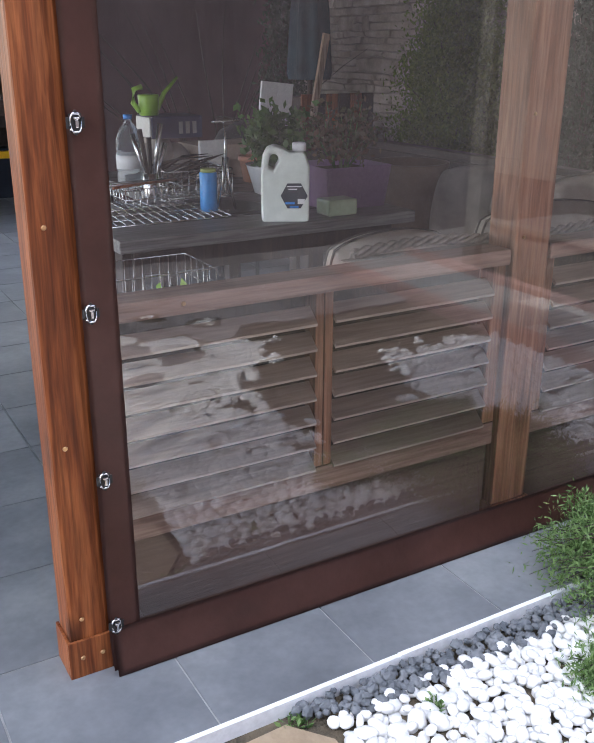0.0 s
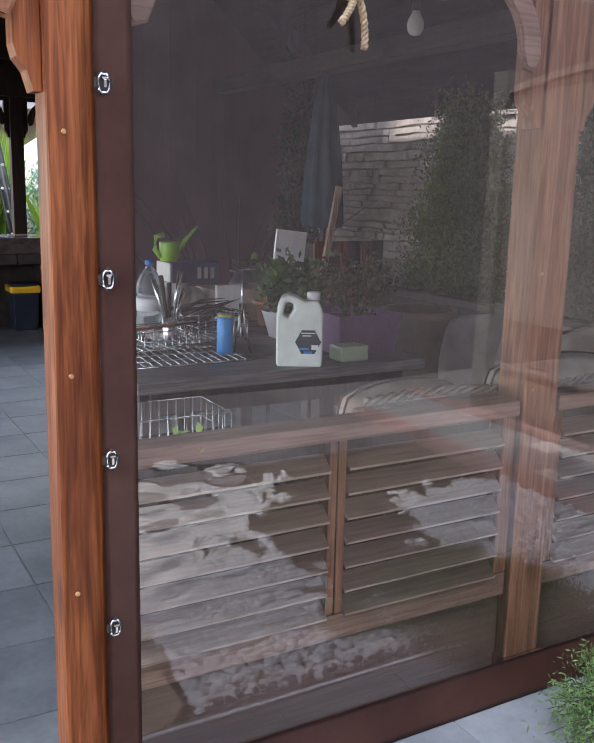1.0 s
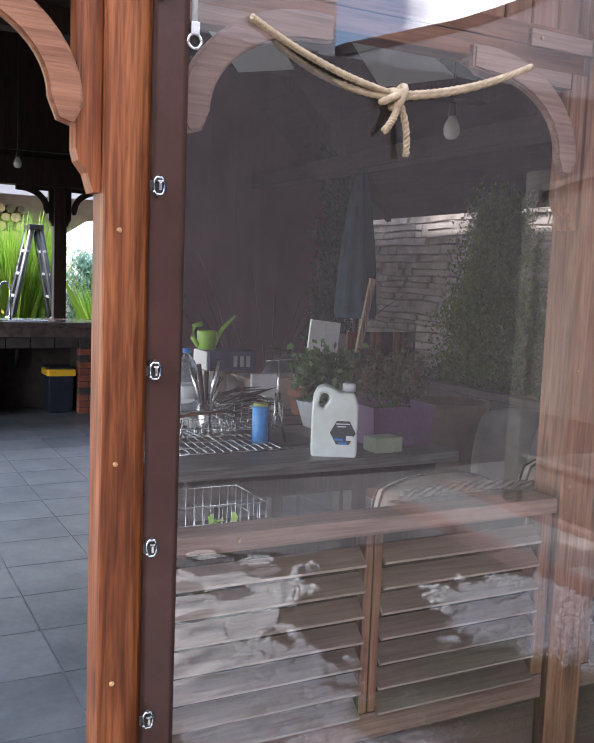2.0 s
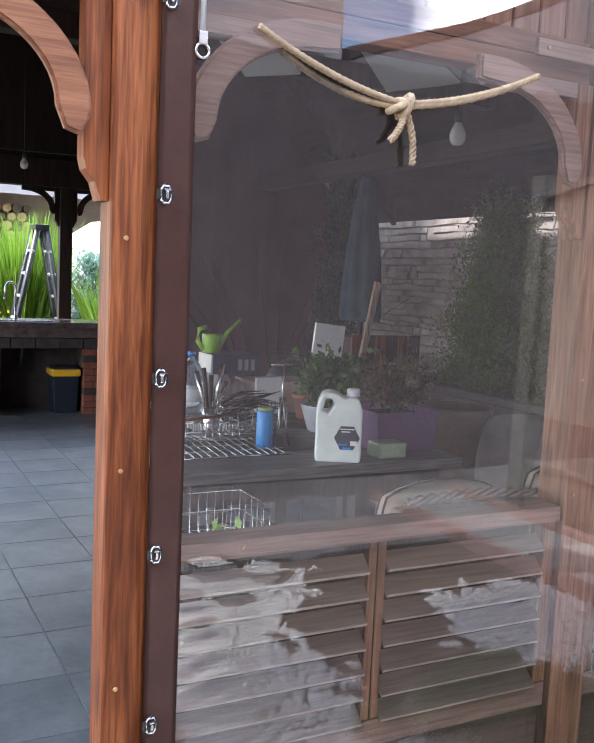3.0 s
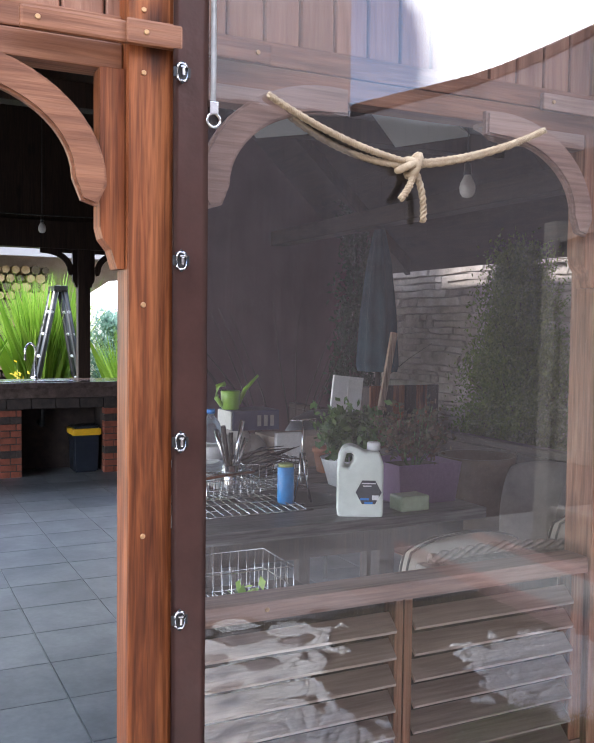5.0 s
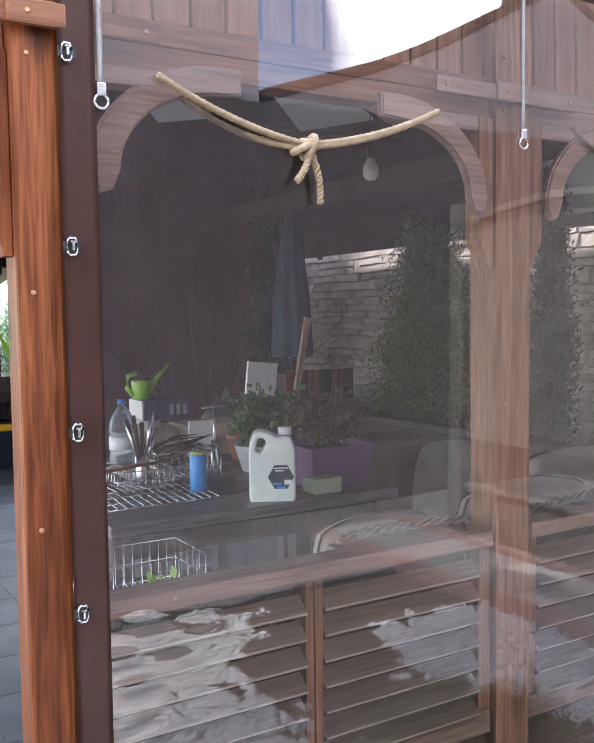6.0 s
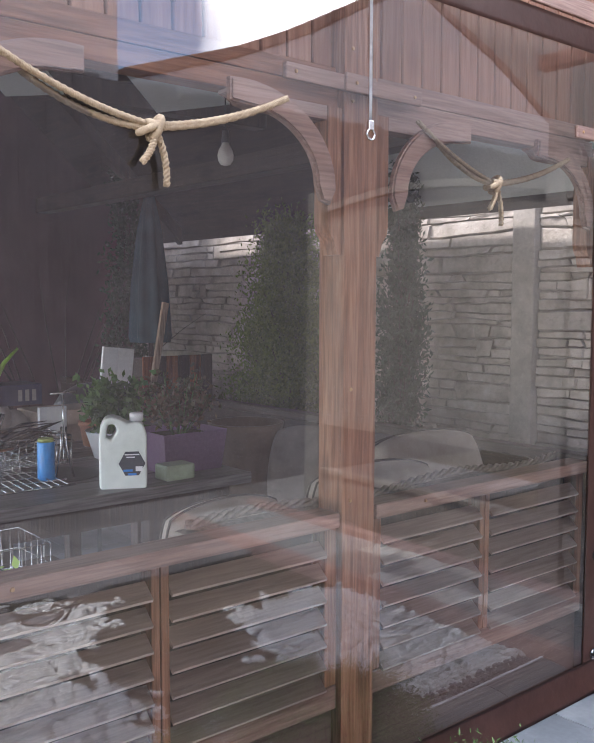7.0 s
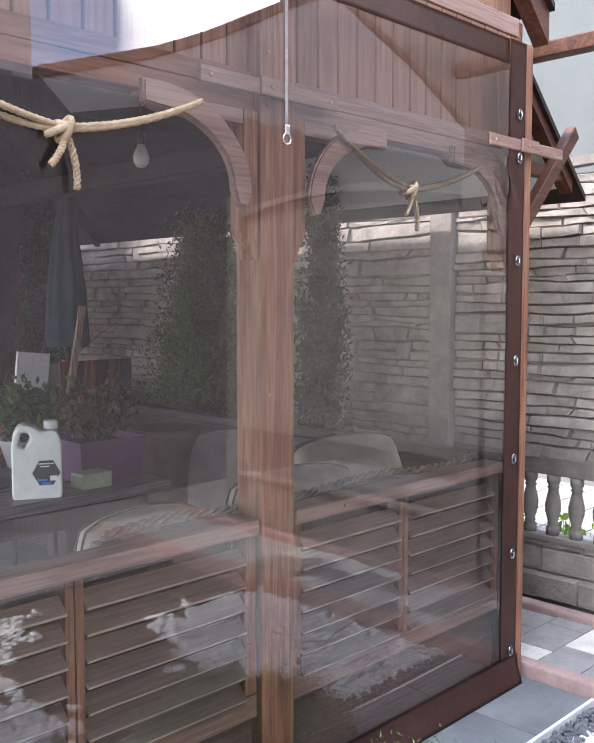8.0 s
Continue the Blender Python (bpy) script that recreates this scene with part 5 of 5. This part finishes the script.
# ---- garden behind the gazebo ----
black_paint = speckled("black_ladder_paint", [(0.3, (0.02, 0.02, 0.02)), (0.7, (0.045, 0.045, 0.045))], 8.0, 0.35)
ladder = thing("step_ladder", "black folding step ladder with pale rungs standing open", "ladder")
LX, LY, LZ = 1.65, 10.0, 2.05
for s, foot in ((-1, 0.5), (1, 0.42)):
    for dy in (-0.22, 0.22):
        bm = bmesh.new()
        rod(bm, (LX + s * 0.05, LY + dy * 0.7, LZ), (LX + s * foot, LY + dy, -0.07), 0.04, 0.04, 4)
        part("rail", bm, black_paint, ladder)
    for k in range(1, 7):
        u = k / 7
        bm = bmesh.new()
        xx = LX + s * (0.05 + (foot - 0.05) * u)
        rod(bm, (xx, LY - 0.2, LZ * (1 - u)), (xx, LY + 0.2, LZ * (1 - u)), 0.022, 0.022, 6)
        part("rung", bm, pale_metal, ladder)
part("top_plate", boxed(LX - 0.09, LX + 0.09, LY - 0.2, LY + 0.2, LZ - 0.02, LZ + 0.05, 0.01), black_paint, ladder)


def grass_clump(x, y, h, r, count, label, material, seed):
    rr = random.Random(seed)
    vs, fs = [], []
    for k in range(count):
        a, q = rr.uniform(0, 2 * math.pi), r * math.sqrt(rr.random())
        lean = Vector((rr.gauss(0, 0.14), rr.gauss(0, 0.14), 0))
        hh = h * rr.uniform(0.55, 1.0)
        b = Vector((x + q * 0.5 * math.cos(a), y + q * 0.5 * math.sin(a), -0.07))
        out = Vector((math.cos(a), math.sin(a), 0)) * q * 0.5
        s = Vector((-math.sin(a + 1), math.cos(a + 1), 0)) * rr.uniform(0.007, 0.014)
        m = b + out * 0.5 + lean * 0.3 * hh + Vector((0, 0, hh * 0.55))
        t = b + out * 1.2 + lean * hh + Vector((0, 0, hh))
        i = len(vs)
        vs += [b - s, b + s, m + s, t, m - s]
        fs.append((i, i + 1, i + 2, i + 3, i + 4))
    me = bpy.data.meshes.new("grass_clump")
    me.from_pydata([tuple(v) for v in vs], [], fs)
    me.materials.append(material)
    return tagged(new("grass_clump", me), label, "ornamental grass", "grasses behind the gazebo")


grass_clump(1.62, 10.8, 2.45, 0.36, 1500, "tall bright green ornamental grass behind the ladder", bright_leaf, 51)
grass_clump(2.55, 9.4, 1.75, 0.35, 500, "bright green ornamental grass beside the post", bright_leaf, 52)
grass_clump(0.3, 10.8, 1.9, 0.5, 600, "bright green ornamental grass by the woodshed", bright_leaf, 53)
leafy("flowering_plant", "low yellow flowering plant in the bed", 1.05, 9.4, -0.05, 0.16, 1.2, 260, 0.05, yellow_leaf, 54)
leafy("flowering_plant", "low yellow flowering plant beside the ladder", 1.72, 9.5, -0.05, 0.2, 1.1, 260, 0.04, yellow_leaf, 55)
bm = bmesh.new()
lathe(bm, [(0.5, -0.08), (0.6, 0.2), (0.62, 1.7), (0.5, 2.05), (0.2, 2.25), (0.05, 2.27)], (2.85, 11.3, 0), 28)
whole("water_tank", bm, label_white, "white plastic water tank in the sunlit garden", "tank")
shed = thing("wood_shed", "open woodshed stacked with split logs", "shed")
part("back_wall", boxed(-1.5, 4.5, 12.9, 13.0, -0.08, 2.9), card, shed)
part("roof", boxed(-1.7, 4.7, 11.9, 13.1, 2.85, 3.0, 0.01), cream_plaster, shed)
part("fascia", boxed(-1.7, 4.7, 11.86, 11.899, 2.62, 2.95, 0.006), cream_plaster, shed)
log_end = speckled("cut_log", [(0.3, (0.42, 0.26, 0.14)), (0.7, (0.6, 0.42, 0.26))], 14.0, 0.85)
log_bark = speckled("log_bark", [(0.3, (0.09, 0.06, 0.045)), (0.7, (0.2, 0.15, 0.12))], 18.0, 0.95)
rr = random.Random(61)
row = 0
z = 0.0
while z < 2.45:
    x = -1.4 + (0.07 if row % 2 else 0)
    while x < 2.0:
        r = rr.uniform(0.05, 0.08)
        bm = bmesh.new()
        rod(bm, (x, 12.3 + rr.uniform(-0.03, 0.03), z + 0.01), (x, 12.8, z + 0.01), r, r, 7)
        part("log", bm, log_end if rr.random() < 0.7 else log_bark, shed)
        x += 0.15
    z += 0.135
    row += 1

# pavement and lawn beyond the fence
bm = bmesh.new()
box(bm, 3.85, 8.9, -0.9, 9.0, -0.09, -0.02)
whole("yard_pavement", bm, speckled("pale_paving", [(0.3, (0.1, 0.09, 0.085)), (0.7, (0.14, 0.13, 0.12))], 6.0, 0.85), "pale sunlit paved yard beyond the fence", "pavement", kind="structure")
yard_paver = speckled("yard_paver_stone", [(0.3, (0.26, 0.25, 0.235)), (0.7, (0.34, 0.325, 0.31))], 6.0, 0.85)
for i in range(9):
    for j in range(13):
        part("paver", boxed(3.9 + i * 0.3, 4.188 + i * 0.3, -0.88 + j * 0.3, -0.592 + j * 0.3, -0.019, -0.004, 0.003), yard_paver, bpy.data.objects["yard_pavement"])
for y in (0.45, 0.2, -0.2, 0.8):
    leafy("low_plant", "low light green plant along the fence", 3.98 + 0.05 * math.sin(9 * y), y, -0.02, 0.14, 0.42, 160, 0.06, bright_leaf, int(70 + 10 * y))
bm = bmesh.new()
box(bm, 9.0, 9.3, -8, 16, -0.08, 7.0)
whole("wall_far", bm, speckled("grey_house_plaster", [(0.3, (0.1, 0.103, 0.094)), (0.7, (0.125, 0.128, 0.118))], 1.0, 0.9), "pale grey rendered house wall closing the yard", "wall", kind="structure")

# ---- paving beside the gazebo ----
whole("kerb_front", boxed(2.735, 2.8, -3.5, 8.0, -0.09, 0.055, 0.012), pink_kerb, "pinkish concrete kerb along the terrace", "kerb", kind="structure")
whole("kerb_back", boxed(3.42, 3.5, -3.5, 8.0, -0.09, 0.05, 0.012), pink_kerb, "pinkish concrete kerb before the fence", "kerb", kind="structure")
path = whole("side_path", boxed(2.801, 3.419, -3.5, 8.0, -0.09, 0.008), grout, "cream and grey paved path between kerbs", "path", kind="structure")

# ---- edging strip ----
edge = thing("edging_strip", "pale metal edging strip along the tiles", "edging")
for a, b, dz in ((-3.0, 0.632, 0.0), (0.634, 1.262, 0.002), (1.264, 2.72, 0.0)):
    bm = bmesh.new()
    box(bm, a, b, -0.337, -0.3235, -0.002 + dz, 0.004 + dz, 0.001)
    box(bm, a, b, -0.337, -0.3345, -0.075, -0.002 + dz)
    part("strip", bm, pale_metal, edge)


# ---- pebbles ----
def pebbles(name, label, spots, material, seed, flat=0.62, fine=2):
    """One bed of rounded stones; spots hold place, size and height."""
    base = bmesh.new()
    bmesh.ops.create_icosphere(base, subdivisions=fine, radius=1.0)
    V0 = np.array([v.co[:] for v in base.verts])
    F0 = np.array([[v.index for v in f.verts] for f in base.faces])
    base.free()
    rg = np.random.RandomState(seed)
    V, F, n = [], [], len(V0)
    for k, (x, y, z, r) in enumerate(spots):
        s = r * np.array([rg.uniform(0.8, 1.35), rg.uniform(0.7, 1.0), flat * rg.uniform(0.75, 1.2)])
        q = np.array(Euler((rg.normal(0, 0.35), rg.normal(0, 0.35), rg.uniform(0, 6.3))).to_matrix())
        d = rg.normal(0, 1, (4, 3))
        lump = 1 + 0.09 * np.tanh(V0 @ d.T).sum(axis=1)
        V.append((V0 * lump[:, None] * s) @ q.T + (x, y, z))
        F.append(F0 + n * k)
    me = bpy.data.meshes.new(name)
    V, F = np.concatenate(V), np.concatenate(F)
    me.from_pydata(V.tolist(), [], F.tolist())
    me.polygons.foreach_set("use_smooth", [fine > 1] * len(F))
    me.materials.append(material)
    return tagged(new(name, me), label, "gravel", kind="stuff")


rr = random.Random(81)


def flag_edge(y):
    """Where the flagstones end and the pebbles begin."""
    return 0.43 + 0.10 * (y + 0.43) + 0.05 * math.sin(5 * y)


def in_bed(x, y):
    """Whether white pebbles lie here: a strip along the terrace and two arms that reach into the garden."""
    w = 0.1 * noise.noise(Vector((x * 3, y * 3, 5))) + 0.16 * noise.noise(Vector((x * 9, y * 9, 2)))
    if y > -0.84 + w:
        return True
    if y > -2.3 + w and x < 1.1 + 0.7 * max(0.0, -1.5 - y) + w:
        return True
    return -1.72 + w < y and x > 1.72 + 0.3 * (-0.85 - y) + w


spots = []
y = -0.425
while y > -2.45:
    x = flag_edge(y)
    while x < 2.72:
        if in_bed(x, y):
            r = rr.uniform(0.0135, 0.0245)
            spots.append((x + rr.gauss(0, 0.007), y + rr.gauss(0, 0.007), -0.024 + rr.uniform(-0.008, 0.008), r))
            if rr.random() < 0.8:
                spots.append((x + rr.uniform(0.01, 0.025), y - rr.uniform(0.008, 0.022), -0.042, r))
        x += 0.031
    y -= 0.028
pebbles("white_gravel", "bed of rounded white pebbles", spots, white_stone, 5)
spots = []
y = -0.352
while y > -0.44:
    x = 0.2 + rr.uniform(0, 0.02)
    while x < 2.7:
        if x > 0.3 + 1.6 * abs(y + 0.352):
            spots.append((x + rr.gauss(0, 0.005), y + rr.gauss(0, 0.005), -0.018 + rr.uniform(-0.008, 0.008), rr.uniform(0.01, 0.0185)))
        x += 0.023
    y -= 0.016
pebbles("dark_gravel", "narrow band of dark grey chippings", spots, dark_stone, 6, 0.75, 1)

# flagstones where the path leads past
rr = random.Random(91)
flags = thing("flagstone_path", "irregular sand-coloured flagstone path", "path", kind="structure")
y = -0.355
while y > -3.2:
    x = -2.6
    h = min(rr.uniform(0.45, 0.6), y + 2.49)
    if h < 0.15:
        break
    while x < 0.3:
        w = rr.uniform(0.45, 0.75)
        x1 = min(x + w, flag_edge(y - h / 2) - 0.03)
        if x1 - x > 0.12:
            bm = bmesh.new()
            pts = []
            for u in range(12):
                a = 2 * math.pi * u / 12
                q = max(abs(math.cos(a)), abs(math.sin(a))) ** 0.8
                pts.append(((x + x1) / 2 + (x1 - x - 0.03) / 2 * math.cos(a) / q * rr.uniform(0.92, 1.0), y - h / 2 + (h - 0.03) / 2 * math.sin(a) / q * rr.uniform(0.92, 1.0)))
            lo, hi = [bm.verts.new((p[0], p[1], -0.075)) for p in pts], [bm.verts.new((p[0], p[1], -0.02 + rr.uniform(-0.003, 0.003))) for p in pts]
            for i in range(12):
                bm.faces.new((lo[i], lo[(i + 1) % 12], hi[(i + 1) % 12], hi[i]))
            bm.faces.new(hi)
            bmesh.ops.recalc_face_normals(bm, faces=bm.faces)
            part("flagstone", bm, flag_stone, flags)
        x += w
    y -= h


# pale slab yard between the garden bed and the added screen
yard = whole("yard_slabs", boxed(-7.0, 9.0, -4.17, -2.5, -0.09, -0.045), grout, "pale concrete slab yard before the added screen", "pavement", kind="structure")
slab_mats = (speckled("pale_slab", [(0.3, (0.2, 0.185, 0.18)), (0.7, (0.27, 0.25, 0.245))], 5.0, 0.85), speckled("worn_slab", [(0.3, (0.13, 0.12, 0.115)), (0.7, (0.19, 0.175, 0.17))], 5.0, 0.85))
for i in range(20):
    for j in range(4):
        part("slab", boxed(-4.0 + i * 0.5, -3.505 + i * 0.5, -4.16 + j * 0.415, -3.75 + j * 0.415, -0.044, -0.02, 0.004), slab_mats[(i + j) % 3 == 0], yard)


# creeping juniper
def juniper(x, y, r, h, sprays, seed, label):
    rr = random.Random(seed)
    t = thing("creeping_juniper", label, "shrub", "junipers in the pebbles")
    cs = []
    bm = bmesh.new()
    for k in range(sprays):
        a = rr.uniform(0, 2 * math.pi)
        L = r * rr.uniform(0.5, 1.05)
        p0 = Vector((x, y, -0.05))
        p1 = Vector((x + L * 0.6 * math.cos(a), y + L * 0.6 * math.sin(a), -0.05 + h * rr.uniform(0.6, 1.1)))
        p2 = Vector((x + L * math.cos(a), y + L * math.sin(a), -0.05 + h * rr.uniform(0.3, 0.95)))
        tube(bm, [p0, p1, p2], lambda u: 0.004 * (1.2 - u), 4)
        for m in range(110):
            u = rr.uniform(0.25, 1.03)
            c = p0.lerp(p1, u * 2) if u < 0.5 else p1.lerp(p2, u * 2 - 1)
            cs.append(c + Vector((rr.gauss(0, 0.018), rr.gauss(0, 0.018), rr.gauss(0, 0.014))))
    part("stems", bm, dark_wood, t)
    me = leaf_mesh(cs, 0.022, rr, 4.5, 0.4)
    me.materials.append(juniper_leaf)
    lv = new("needles", me)
    lv.parent = t


juniper(1.52, -0.47, 0.4, 0.18, 400, 101, "feathery green creeping juniper over the tile edge")
juniper(1.07, -0.66, 0.12, 0.085, 45, 105, "small feathery juniper sprig among the pebbles")
leafy("weed", "tiny green weed between the pebbles", 0.62, -0.5, -0.035, 0.035, 0.03, 40, 0.02, juniper_leaf, 103)
leafy("weed", "tiny green weed at the edge of the flagstone", 0.3, -0.37, -0.05, 0.05, 0.04, 60, 0.02, juniper_leaf, 104)

# ---- floor tiles and pavers ----
TS, JT = 0.433, 0.005
tile_me = None
for i in range(-8, 6):
    for j in range(0, 21):
        x0, x1 = max(0.133 + i * TS + JT / 2, -2.99), min(0.133 + (i + 1) * TS - JT / 2, 2.715)
        y0, y1 = -0.322 + j * TS, -0.322 + (j + 1) * TS - JT
        if x1 - x0 < 0.05:
            continue
        if tile_me is None or x1 - x0 < TS - JT - 0.001:
            bm = boxed(0, x1 - x0, 0, y1 - y0, -0.01, 0.0, 0.0015)
            me = bpy.data.meshes.new("tile")
            bm.to_mesh(me)
            bm.free()
            me.materials.append(slate_tile)
            if x1 - x0 > TS - JT - 0.001:
                tile_me = me
        else:
            me = tile_me
        t = new("tile", me)
        t.parent = terrace
        t.location = (x0, y0, 0.0)
rr = random.Random(111)
y = -2.0
row = 0
while y < 3.5:
    x = 2.803
    while x < 3.4:
        w = rr.choice((0.2, 0.2, 0.3))
        x1 = min(x + w, 3.417)
        if x1 - x > 0.03:
            part("paver", boxed(x, x1 - 0.005, y, y + 0.195, 0.0, 0.022, 0.003), paver_cream if rr.random() < 0.42 else paver_grey, path)
        x += w
    y += 0.2
